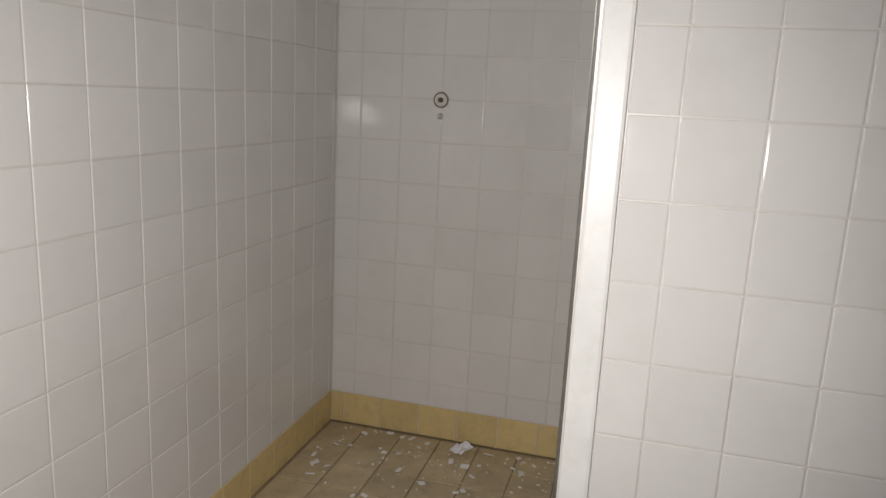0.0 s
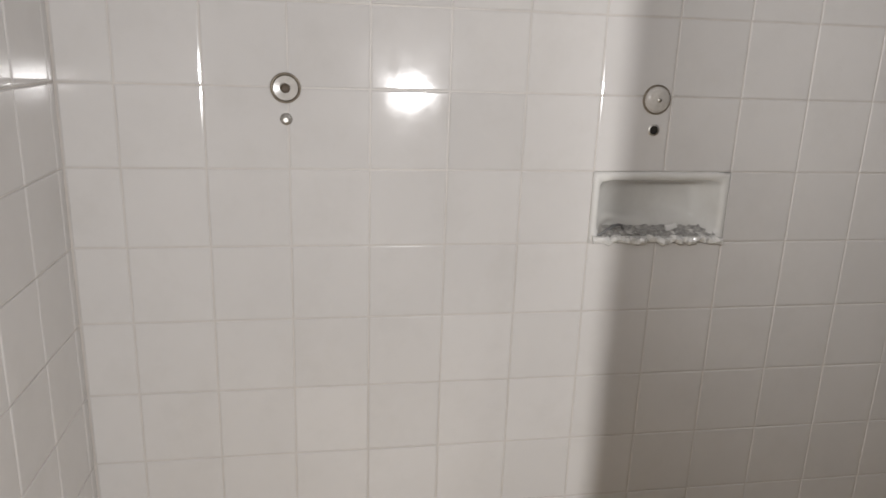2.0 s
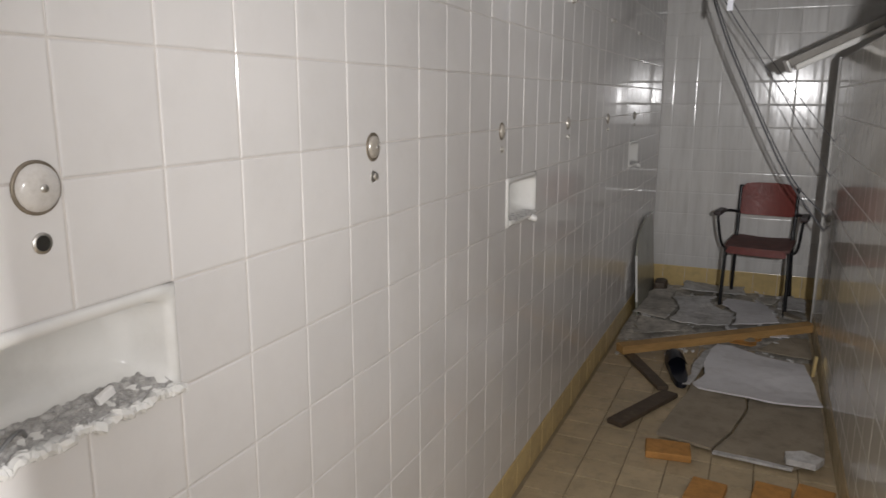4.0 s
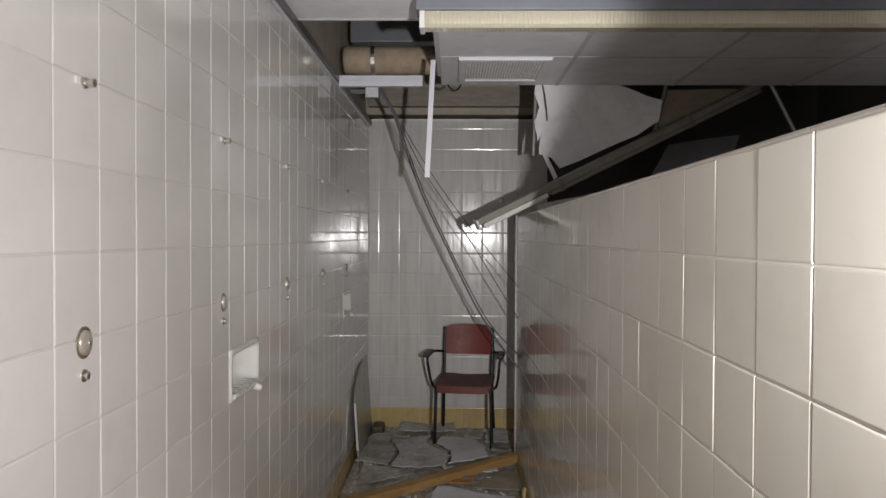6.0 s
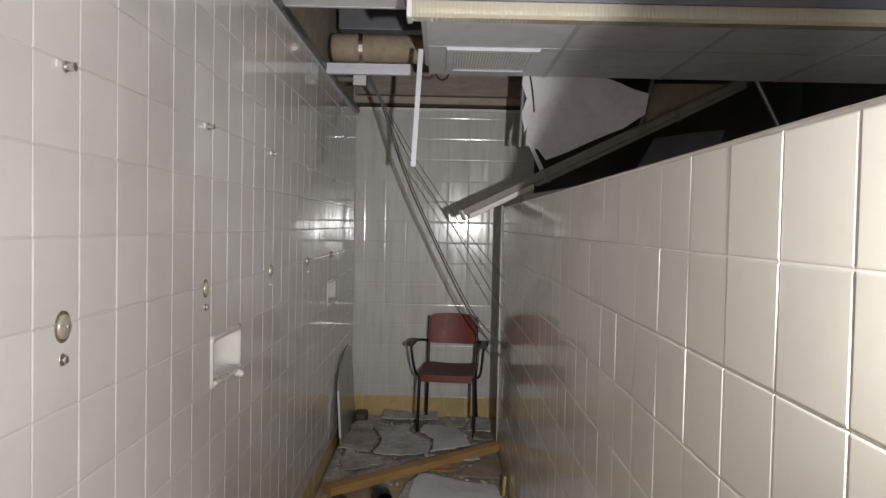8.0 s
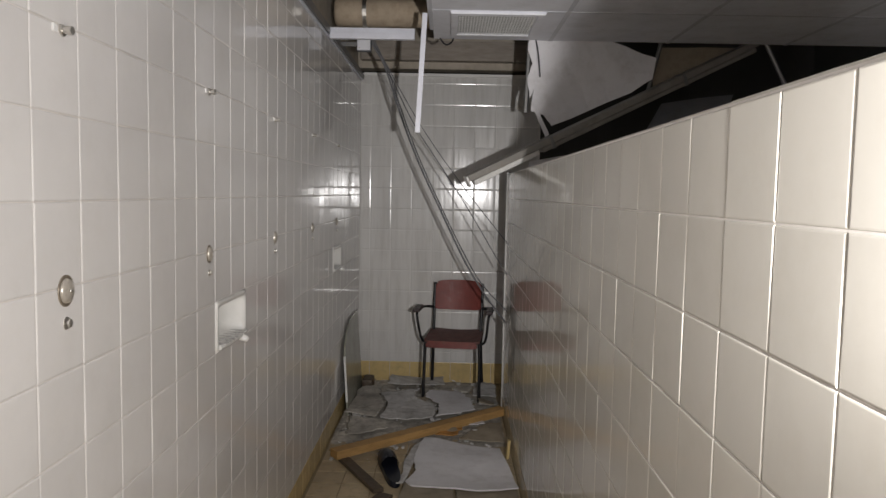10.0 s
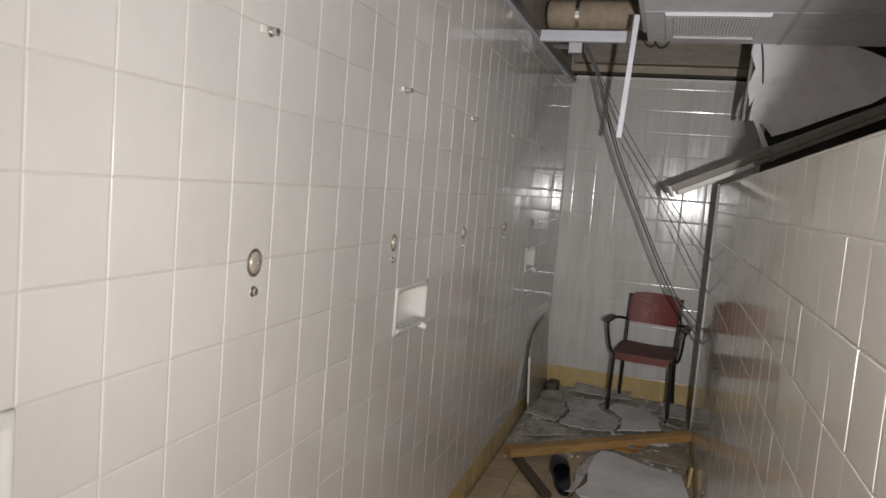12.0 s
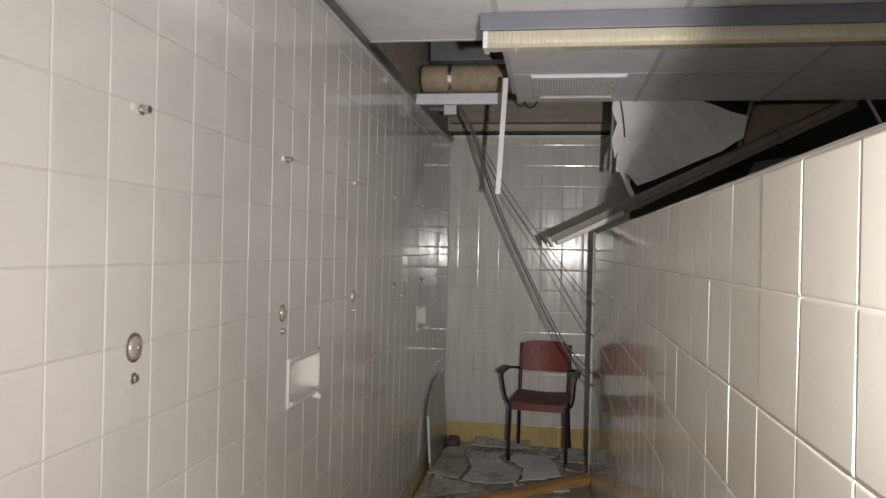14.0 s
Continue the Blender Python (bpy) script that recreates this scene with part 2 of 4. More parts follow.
def plate(lo, hi, axis, holes=()):
    """A slab from lo to hi with rectangular holes through its thin axis; holes are (u0, v0, u1, v1)."""
    bm = bmesh.new()
    u, v = [i for i in range(3) if i != axis]
    us = sorted({lo[u], hi[u], *(h[0] for h in holes), *(h[2] for h in holes)})
    vs = sorted({lo[v], hi[v], *(h[1] for h in holes), *(h[3] for h in holes)})
    for a, b in zip(us, us[1:]):
        for c, d in zip(vs, vs[1:]):
            if any(h[0] <= (a + b) / 2 <= h[2] and h[1] <= (c + d) / 2 <= h[3] for h in holes):
                continue
            p, q = list(lo), list(hi)
            p[u], q[u], p[v], q[v] = a, b, c, d
            add_box(bm, p, q)
    return bm


# ---- structure ----
X_IN, X_OUT = 1.049, 1.165          # faces of the partition
Y_NEAR, Y_FAR = 0.992, 5.30         # ends of the partition
Y_END = 6.08                        # far wall
X_EAST = 3.35
Z_PART = 1.590
Z_CEIL = 2.325
Z_SLAB = 3.0
T = 0.152
COL = [0.097 + k * T for k in range(-1, 42)]
ROW = [1.28 + (k - 7) * T for k in range(15)]
DISHES = [(COL[7], COL[9]), (COL[18], COL[20]), (COL[32], COL[34])]
DISH_Z = (1.28 - 2 * T, 1.28 - T)


def setting(name, bm, mat, label, category="wall"):
    ob = part(name, bm, mat)
    return tagged(ob, label, category, kind="structure")


wall_west = setting("wall_west", plate((-0.18, -0.1, 0), (-0.0020, Y_END + 0.1, 2.320), 0,
                                       [(d[0], DISH_Z[0], d[1], DISH_Z[1]) for d in DISHES]), M_GROUT,
                    "white glazed tile shower wall with recessed soap dishes")
wall_south = setting("wall_south", box((-0.0017, -0.18, 0), (X_EAST, -0.0020, 2.320)), M_GROUT, "white glazed tile end wall of the showers")
wall_north = setting("wall_north", box((-0.0017, Y_END + 0.0020, 0), (1.345, Y_END + 0.18, 2.338)), M_GROUT_FAR, "white glazed tile far wall behind the chair")
# Far wall's untiled stretch, coloured near black for the unlit void.
setting("wall_north_dark", box((1.346, Y_END - 0.01, 0), (X_EAST - 0.001, Y_END + 0.18, Z_SLAB)), M_DARKWALL, "plain wall beyond the partition, shade put into its colour")
# Unseen closing wall, near black so it returns little torch light.
wall_east = setting("wall_east", box((X_EAST, -0.18, 0), (X_EAST + 0.15, Y_END + 0.18, Z_SLAB)), M_DARKWALL, "unseen plain wall closing the room, dark to absorb torch bounce")
upper_west = setting("wall_upper_west", box((-0.18, -0.18, 2.322), (-0.03, Y_END + 0.18, Z_SLAB)), M_PLASTER, "bare wall above the false ceiling")
upper_south = setting("wall_upper_south", box((-0.029, -0.18, 2.322), (X_EAST - 0.001, -0.03, Z_SLAB)), M_PLASTER, "bare wall above the false ceiling")
upper_north = setting("wall_upper_north", box((-0.029, Y_END + 0.03, 2.38), (1.345, Y_END + 0.18, Z_SLAB)), M_PLASTER, "bare beige wall band above the tiles")
floor = setting("floor", box((-0.18, -0.18, -0.1), (X_EAST + 0.15, Y_END + 0.18, -0.005)), M_FLOOR_GROUT, "dirty tan tiled shower floor with debris", "floor")
slab = setting("ceiling_slab", box((-0.18, -0.18, Z_SLAB + 0.001), (X_EAST + 0.15, Y_END + 0.18, Z_SLAB + 0.15)), M_SLAB, "dark concrete slab above the false ceiling", "ceiling")
partition = setting("wall_partition", box((X_IN + 0.0020, Y_NEAR + 0.012, 0), (X_OUT - 0.0020, Y_FAR - 0.008, Z_PART - 0.004)), M_GROUT,
                    "low cream tiled partition between showers and room")

# false ceiling: panels in a thin metal grid, with the fallen ones missing
XJ = [0.0, 0.565, 1.224, 1.885, 2.545, X_EAST]
YJ = [0.0, 0.48, 1.085, 1.69, 2.295, 2.90, 3.51, 4.115, 4.77]
bm = bmesh.new()
for i in range(5):
    for j in range(8):
        if i == 0 and j >= 6:
            continue
        add_box(bm, (XJ[i] + 0.005, YJ[j] + 0.004, Z_CEIL), (XJ[i + 1] - 0.005, YJ[j + 1] - 0.004, Z_CEIL + 0.015), 0.002)
ceiling = setting("ceiling", bm, M_PANEL, "grey-white false ceiling panels, several fallen away", "ceiling")
bm = bmesh.new()
for x in XJ[1:-1]:
    add_box(bm, (x - 0.011, 0, Z_CEIL - 0.003), (x + 0.011, 4.53 if x < 0.6 else 4.77, Z_CEIL - 0.0005))
for y in YJ[1:-1]:
    for x0, x1 in zip(XJ, XJ[1:]):
        if x0 > 0 or y < 4.0:
            add_box(bm, (x0 + 0.012, y - 0.009, Z_CEIL - 0.0028), (x1 - 0.012, y + 0.009, Z_CEIL - 0.0004))
grid = setting("trim_ceiling_grid", bm, M_GRIDBAR, "thin grey-white metal ceiling grid bars", "trim")
tbm = bmesh.new()
add_box(tbm, (0.0015, 0.002, Z_CEIL - 0.032), (0.022, Y_END - 0.002, Z_CEIL - 0.004))
add_box(tbm, (0.0015, 0.002, Z_CEIL - 0.004), (0.004, Y_END - 0.002, Z_CEIL + 0.03))
setting("trim_west", tbm, M_GREYTRIM, "grey metal angle trim along the wall top", "trim")
setting("trim_west_bead", box((0.0012, 0.002, Z_CEIL - 0.044), (0.012, Y_END - 0.004, Z_CEIL - 0.0325), 0.002), M_TBAR, "thin white bead under the wall top trim", "trim")
setting("trim_north", box((0.024, Y_END - 0.022, 2.320), (1.345, Y_END - 0.001, 2.340)), M_TRIM, "white metal angle trim along the wall top", "trim")
setting("trim_batten", box((0.0, Y_END - 0.06, 2.43), (1.345, Y_END + 0.028, 2.57), 0.004), M_BATTEN, "grey-brown timber batten above the tiled wall", "trim")
# partition edges
near_edge = thing("partition_edge", pose(0, 0, 0), "white painted edge trim on the end of the tiled partition", "trim", kind="structure")
part("cover_strip", box((X_OUT - 0.012, Y_NEAR + 0.015, 0.0), (X_OUT + 0.008, Y_NEAR + 0.074, Z_PART), 0.007), M_TRIM, near_edge, "white rounded edge strip", smooth=False)
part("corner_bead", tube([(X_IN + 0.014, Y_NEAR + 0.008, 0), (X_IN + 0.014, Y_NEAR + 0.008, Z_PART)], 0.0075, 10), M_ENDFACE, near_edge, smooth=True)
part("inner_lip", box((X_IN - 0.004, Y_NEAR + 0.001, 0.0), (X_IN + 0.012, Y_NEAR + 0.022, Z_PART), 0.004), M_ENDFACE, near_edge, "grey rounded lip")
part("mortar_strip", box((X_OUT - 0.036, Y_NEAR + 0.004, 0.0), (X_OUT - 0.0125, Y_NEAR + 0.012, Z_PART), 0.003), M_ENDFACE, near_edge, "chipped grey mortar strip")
for k in range(-8, 2):
    z0 = max(0.0, 1.28 + k * T + 0.05)
    z1 = min(Z_PART, 1.28 + (k + 1) * T + 0.048)
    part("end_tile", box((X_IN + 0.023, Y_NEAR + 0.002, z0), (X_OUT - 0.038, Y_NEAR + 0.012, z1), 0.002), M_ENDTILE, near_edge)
far_edge = thing("partition_edge", pose(0, 0, 0), "dark grey metal edge trim on the far end of the partition", "trim", kind="structure")
# White tube added to draw the glint on the far tile edge.
part("edge_bead", tube([(X_IN - 0.0035, Y_FAR - 0.016, 0), (X_IN - 0.0035, Y_FAR - 0.016, Z_PART)], 0.005, 8), M_TRIM, far_edge, "thin white strip painting the edge glint", smooth=True)
part("angle_trim", box((X_IN - 0.006, Y_FAR - 0.008, 0.0), (X_OUT + 0.006, Y_FAR + 0.02, Z_PART + 0.012), 0.003), M_GREYTRIM, far_edge)

# ---- ceiling things ----
def light_fitting(m, label):
    """A six-foot tube fitting along local x, hanging under local z = 0."""
    ob = thing("fluorescent_light", m, label, "ceiling light")
    L = 1.83
    part("housing", box((0, -0.045, -0.062), (L, 0.060, 0.0), 0.004), M_HOUSING, ob)
    bm = bmesh.new()
    prof = [(-0.036, -0.064), (-0.034, -0.108), (-0.024, -0.120), (0.030, -0.120), (0.042, -0.108), (0.044, -0.064)]
    rings = [[bm.verts.new((x, y, z)) for y, z in prof] for x in [0.03 + (L - 0.06) * k / 240 for k in range(241)]]
    for k, ring in enumerate(rings):
        for n, v in enumerate(ring):
            if 0 < k < 240:
                v.co.y += 0.0007 * (1 if k % 2 else -1) * (n < 2)
                v.co.z += 0.0005 * (1 if k % 2 else -1) * (1 < n < 5)
    for a, b in zip(rings, rings[1:]):
        for k in range(len(prof) - 1):
            bm.faces.new((a[k], a[k + 1], b[k + 1], b[k]))
    part("diffuser", bm, M_LENS, ob, "yellowed ribbed plastic diffuser")
    for x in (0.012, L - 0.03):
        part("end_cap", box((x, -0.040, -0.124), (x + 0.018, 0.050, -0.063), 0.003), M_TRIM, ob)
    part("tube", tube([(0.05, 0.004, -0.088), (L - 0.05, 0.004, -0.088)], 0.013, 10), M_CERAMIC, ob)
    return ob


light_fitting(pose(0.508, 3.215, Z_CEIL - 0.004), "grey fluorescent light fitting with a yellowed ribbed diffuser")
a, b = Vector((0.763, 4.56, 1.555)), Vector((2.39, 4.85, 2.36))
ux = (b - a).normalized()
uy = Vector((-0.25, 1, 0.05))
uy = (uy - ux * uy.dot(ux)).normalized()
uz = ux.cross(uy)
mm = Matrix((ux, uy, uz)).transposed().to_4x4()
mm.translation = a
fallen = thing("fallen_light", mm, "fallen light trunking hanging by one end over the partition", "ceiling light")
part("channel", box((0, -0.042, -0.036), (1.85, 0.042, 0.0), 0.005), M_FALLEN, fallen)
# Cover split by light: pale at the lit end, darker grey in shade.
part("cover", box((0.02, -0.038, -0.066), (0.42, 0.038, -0.037), 0.010), M_CERAMIC, fallen, "pale glossy plastic cover")
part("cover", box((0.44, -0.038, -0.064), (1.83, 0.038, -0.037), 0.010), M_FALLEN, fallen, "plastic cover darkened for shade")
part("end_cap", box((-0.012, -0.040, -0.064), (0.0, 0.040, -0.002), 0.006), M_TRIM, fallen)
for x in (0.50, 1.35):
    part("clip", box((x, -0.044, -0.068), (x + 0.02, 0.044, 0.002), 0.003), M_GREYTRIM, fallen)

# vent
vent = thing("ceiling_vent", pose(0.891, 4.36, Z_CEIL), "square grey-white ceiling vent grille with dusty bars", "vent")
for x0, y0, x1, y1 in ((-0.225, -0.25, 0.225, -0.215), (-0.225, 0.215, 0.225, 0.25), (-0.225, -0.214, -0.19, 0.214), (0.19, -0.214, 0.225, 0.214)):
    part("frame", box((x0, y0, -0.018), (x1, y1, -0.001), 0.003), M_PANEL, vent)
part("backing", box((-0.19, -0.214, -0.004), (0.19, 0.214, -0.001)), M_VENTBACK, vent)
# White strip draws the highlight line along the vent's front edge.
part("front_lip", box((-0.228, -0.254, -0.012), (0.228, -0.2505, -0.001), 0.001), M_TBAR, vent, "white lip painting the front edge highlight")
for k in range(26):
    x = -0.186 + k * 0.0145
    part("slat", box((x, -0.213, -0.013), (x + 0.0065, 0.213, -0.005)), M_GRILLE, vent)
for k in range(12):
    y = -0.2 + k * 0.036
    part("slat", box((-0.189, y, -0.0145), (0.189, y + 0.006, -0.0132)), M_GRILLE, vent)

# lagged pipe and duct in the hole
pipe = thing("lagged_pipe", pose(0, 4.73, 2.455), "tan lagged pipe with metal bands above the ceiling", "pipe")
part("lagging", lathe([(0, 0), (0.084, 0), (0.094, 0.012), (0.094, 0.14), (0.090, 0.15), (0.094, 0.16), (0.0935, 0.34), (0.088, 0.35), (0.094, 0.36), (0.094, 3.0), (0, 3.0)],
                      28, Matrix.Rotation(radians(90), 4, "Y")), M_LAG, pipe, smooth=True)
pipe.location.x = 0.02
pipe.scale = (1, 0.84, 0.84)
for x in (0.155, 0.62):
    part("band", lathe([(0.095, x), (0.0985, x), (0.0985, x + 0.022), (0.095, x + 0.022)], 28, Matrix.Rotation(radians(90), 4, "Y")), M_CHROME, pipe)
duct = thing("air_duct", pose(0, 4.95, 2.62), "grey sheet metal duct above the ceiling", "duct")
part("duct_body", box((0.02, 0, 0), (3.2, 0.35, 0.2), 0.006), M_DUCT, duct)

# hanging grid bars
bar = thing("ceiling_bar", pose(0.02, 4.54, Z_CEIL - 0.026), "white metal ceiling grid bar across the hole", "ceiling bar")
part("flange", box((0, -0.018, -0.03), (0.455, 0.018, 0.0), 0.002), M_TBAR, bar)
part("web", box((0, -0.002, 0.0), (0.455, 0.002, 0.03)), M_TBAR, bar)
hang = thing("hanging_bar", pose(0.540, 4.16, Z_CEIL - 0.004, 0, 2.8, 0), "white metal grid bar hanging down from the ceiling", "ceiling bar")
part("flange", box((-0.012, -0.003, -0.572), (0.012, 0.0, 0.0)), M_TBAR, hang)
part("web", box((-0.002, 0.0, -0.572), (0.002, 0.025, 0.0)), M_TBAR, hang)


def sheet(name, outline, thick, m, mat, label, category, wobble=0.0, cuts=3, ragged=0.006):
    """A thin board with an irregular outline in its local plane."""
    bm = bmesh.new()
    vs = [bm.verts.new((x, y, 0)) for x, y in outline]
    f = bm.faces.new(vs)
    bmesh.ops.triangulate(bm, faces=[f])
    bmesh.ops.subdivide_edges(bm, edges=bm.edges[:], cuts=cuts, use_grid_fill=True)
    ext = bmesh.ops.extrude_face_region(bm, geom=bm.faces[:])
    for v in (g for g in ext["geom"] if isinstance(g, bmesh.types.BMVert)):
        v.co.z += thick
    for v in bm.verts:
        n = noise.noise(Vector((v.co.x * 3, v.co.y * 3, m.translation.x * 5)))
        v.co.z += wobble * n
        dx = noise.noise(Vector((v.co.x * 25, v.co.y * 25, 1.3))) + 0.6 * noise.noise(Vector((v.co.x * 70, v.co.y * 70, 4.1)))
        dy = noise.noise(Vector((v.co.x * 25, v.co.y * 25, 7.7))) + 0.6 * noise.noise(Vector((v.co.x * 70, v.co.y * 70, 2.9)))
        v.co.x += ragged * dx
        v.co.y += ragged * dy
    ob = part(name, bm, mat)
    ob.matrix_world = m
    return tagged(ob, label, category)


# fallen panels at the broken part of the ceiling (local x right, local y up, facing the showers)
sheet("fallen_ceiling_board", [(1.15, 2.36), (1.485, 2.36), (1.834, 2.24), (1.807, 2.12), (1.693, 2.047), (1.253, 1.852), (1.199, 1.917), (1.13, 1.93), (1.141, 2.09), (1.125, 2.25)], 0.012,
      pose(0, 4.79, 0, 90, 0, 0), M_BOARD, "torn white ceiling panel hanging from the broken ceiling", "ceiling panel", 0.04)
# Duct grey darkens this panel to paint the shade it hangs in.
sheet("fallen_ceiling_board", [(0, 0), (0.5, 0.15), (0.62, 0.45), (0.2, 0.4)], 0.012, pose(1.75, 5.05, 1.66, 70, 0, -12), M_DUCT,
      "broken ceiling panel behind the partition, coloured dark for shade", "ceiling panel", 0.03)
sheet("fallen_ceiling_board", [(0, 0), (0.34, 0.05), (0.42, 0.30), (0.05, 0.22)], 0.012, pose(1.12, 5.05, 1.45, 72, 0, 5), M_BOARD,
      "broken ceiling panel propped behind the partition top", "ceiling panel", 0.02)
# Grey-brown instead of panel white, so its shade is in the colour.
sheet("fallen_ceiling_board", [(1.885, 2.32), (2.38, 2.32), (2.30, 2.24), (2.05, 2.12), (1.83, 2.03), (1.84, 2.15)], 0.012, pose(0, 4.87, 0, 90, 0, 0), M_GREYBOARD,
      "ceiling panel tipped down behind the hanging trunking, grey-brown for shade", "ceiling panel", 0.02)
sheet("torn_board_strip", [(1.115, 2.36), (1.15, 2.36), (1.145, 2.24), (1.175, 2.16), (1.14, 2.06), (1.12, 2.0), (1.105, 2.12), (1.13, 2.2), (1.10, 2.28)], 0.006, pose(0, 4.765, 0, 90, 0, 0), M_BOARD,
      "torn white strip curling off the ceiling panel", "ceiling panel", 0.03, 2)
sheet("torn_board_strip", [(1.14, 1.95), (1.165, 1.95), (1.235, 1.80), (1.215, 1.79)], 0.005, pose(0, 4.765, 0, 90, 0, 0), M_BOARD,
      "narrow torn strip hanging below the ceiling panel", "ceiling panel", 0.01, 2)
# Third tube draws the dark strip along the torn panel's left edge.
for p, q, r in (((1.866, 4.80, 2.36), (1.79, 4.82, 2.02), 0.012), ((2.43, 4.78, 2.36), (2.63, 4.80, 2.00), 0.012), ((1.115, 4.80, 2.36), (1.105, 4.83, 1.93), 0.013)):
    ob = part("hanging_strut", tube([p, q], r, 6), M_GREYTRIM)
    tagged(ob, "grey metal ceiling grid strut hanging loose", "ceiling bar")
wire = part("loose_wire", tube(smooth_path([(1.135, 4.755, 2.36), (1.155, 4.75, 2.27), (1.165, 4.745, 2.19), (1.172, 4.75, 2.12)]), 0.004, 6), M_BLACK)
tagged(wire, "loose black wire on the torn panel", "wire")
wire = part("loose_wire", tube(smooth_path([(0.66, 4.75, 2.45), (0.68, 4.75, 2.33), (0.64, 4.75, 2.29), (0.60, 4.75, 2.33)]), 0.005, 6), M_BLACK)
tagged(wire, "short brown wire loop under the ceiling edge", "wire")

# cables from the ceiling void down behind the partition
for pts, r in (
    ([(0.09, 4.97, 2.75), (0.15, 5.05, 2.43), (0.258, 5.12, 2.233), (0.352, 5.12, 1.965), (0.462, 5.12, 1.68), (0.622, 5.12, 1.345), (0.762, 5.12, 1.064), (0.866, 5.12, 0.889), (1.017, 5.14, 0.681), (1.25, 5.2, 0.42)], 0.0058),
    ([(0.12, 4.97, 2.75), (0.165, 5.07, 2.43), (0.270, 5.14, 2.233), (0.365, 5.14, 1.965), (0.477, 5.14, 1.68), (0.636, 5.14, 1.345), (0.776, 5.14, 1.074), (0.89, 5.14, 0.889), (1.05, 5.16, 0.72), (1.25, 5.2, 0.52)], 0.0040),
    ([(0.14, 4.97, 2.75), (0.17, 5.06, 2.44), (0.259, 5.12, 2.251), (0.438, 5.12, 1.893), (0.615, 5.12, 1.627), (0.791, 5.12, 1.362), (1.019, 5.14, 0.994), (1.25, 5.2, 0.66)], 0.0030),
    ([(0.15, 4.97, 2.75), (0.18, 5.06, 2.44), (0.295, 5.12, 2.197), (0.509, 5.12, 1.84), (0.756, 5.12, 1.503), (1.037, 5.14, 1.159), (1.25, 5.2, 0.92)], 0.0026),
):
    ob = part("hanging_cable", tube(smooth_path(pts), r, 8), M_CABLE, smooth=True)
    tagged(ob, "grey electric cable hanging slack from the ceiling void", "cable", "hanging cables")
jbox = thing("junction_box", pose(0.10, 5.02, 2.30), "pale grey junction box on a wall bracket at the cable tops", "junction box")
part("body", box((0.0, 0.0, 0.0), (0.085, 0.05, 0.085), 0.005), M_DUCT, jbox)
part("cover", box((0.004, -0.006, 0.004), (0.081, -0.0005, 0.081), 0.002), M_PANEL, jbox, "pale screwed cover")
part("bracket", box((-0.0995, 0.015, 0.03), (-0.0005, 0.035, 0.055), 0.002), M_GREYTRIM, jbox)
for u, v in ((0.015, 0.015), (0.070, 0.070)):
    part("screw", lathe([(0.004, 0.0), (0.004, 0.002), (0, 0.003)], 8, Matrix.Translation((u, -0.006, v)) @ Matrix.Rotation(radians(90), 4, "X")), M_CHROME, jbox)


# ---- shower fittings on the west wall ----
def face_wall(y, z, x=0.0):
    """Local z points out of the west wall, local y up."""
    return Matrix.Translation((x, y, z)) @ Matrix(((0, 0, 1), (1, 0, 0), (0, 1, 0))).to_4x4()


def valve(y, z, stub, domed=True, spout_gap=0.066, pale=False, dull=False):
    ob = thing("shower_valve", face_wall(y, z), "round chrome push valve with a stub below on the tiles" if domed
               else "round shower valve with a worn dark ring on the tiles", "shower valve", "shower valves")
    part("escutcheon", lathe([(0.0325, 0), (0.0325, 0.004), (0.031, 0.006), (0.0285, 0.006), (0.028, 0.003), (0.020, 0.003)], 28), M_CHROME if dull else M_RING, ob, smooth=True)
    if domed:
        r = 0.0288 if pale else 0.0255
        part("button", lathe([(r, 0.003), (r * 0.96, 0.013), (r * 0.71, 0.021), (r * 0.36, 0.025), (0, 0.026)], 28), M_VALVE if pale else M_DOME, ob, smooth=True)
        part("screw", lathe([(0.005, 0.024), (0.005, 0.030), (0, 0.031)], 10), M_CHROME, ob, smooth=True)
    else:
        part("recess", lathe([(0.026, 0.0045), (0.012, 0.003), (0, 0.003)], 28), M_VALVE, ob)
        part("spindle", lathe([(0.010, 0.003), (0.010, 0.018), (0.006, 0.022), (0, 0.022)], 14), M_BAR, ob)
    down = Matrix.Translation((0, -spout_gap, 0))
    part("stub_ring", lathe([(0.013, 0), (0.013, 0.004), (0.008, 0.005)], 18, down), M_CHROME, ob, smooth=True)
    if stub:
        part("stub", lathe([(0.006, 0.001), (0.006, 0.012), (0.009, 0.013), (0.008, 0.021), (0.005, 0.023), (0, 0.023)], 14, down), M_CHROME, ob)
    else:
        # Black disc on the surface paints the shade inside the open hole.
        part("hole", lathe([(0.0095, 0.003), (0.0095, 0.0056), (0, 0.0056)], 18, down), M_DARK, ob)
    return ob


VY = [0.397, 1.128, 1.862, 2.628, 3.40, 4.165, 4.93]
for i, y in enumerate(VY):
    ob = valve(y, 1.279 if i == 0 else 1.274, stub=i not in (1,), domed=i != 0, pale=i == 1, dull=i > 3)
    if i == 0:
        ob.scale = (0.86, 0.86, 0.9)
    if i in (1, 2):
        ob.scale = (0.92, 0.92, 0.5) if i == 1 else (0.83, 0.88, 0.42)
    if i > 2:
        ob.scale = (0.66, 0.80, 0.4)


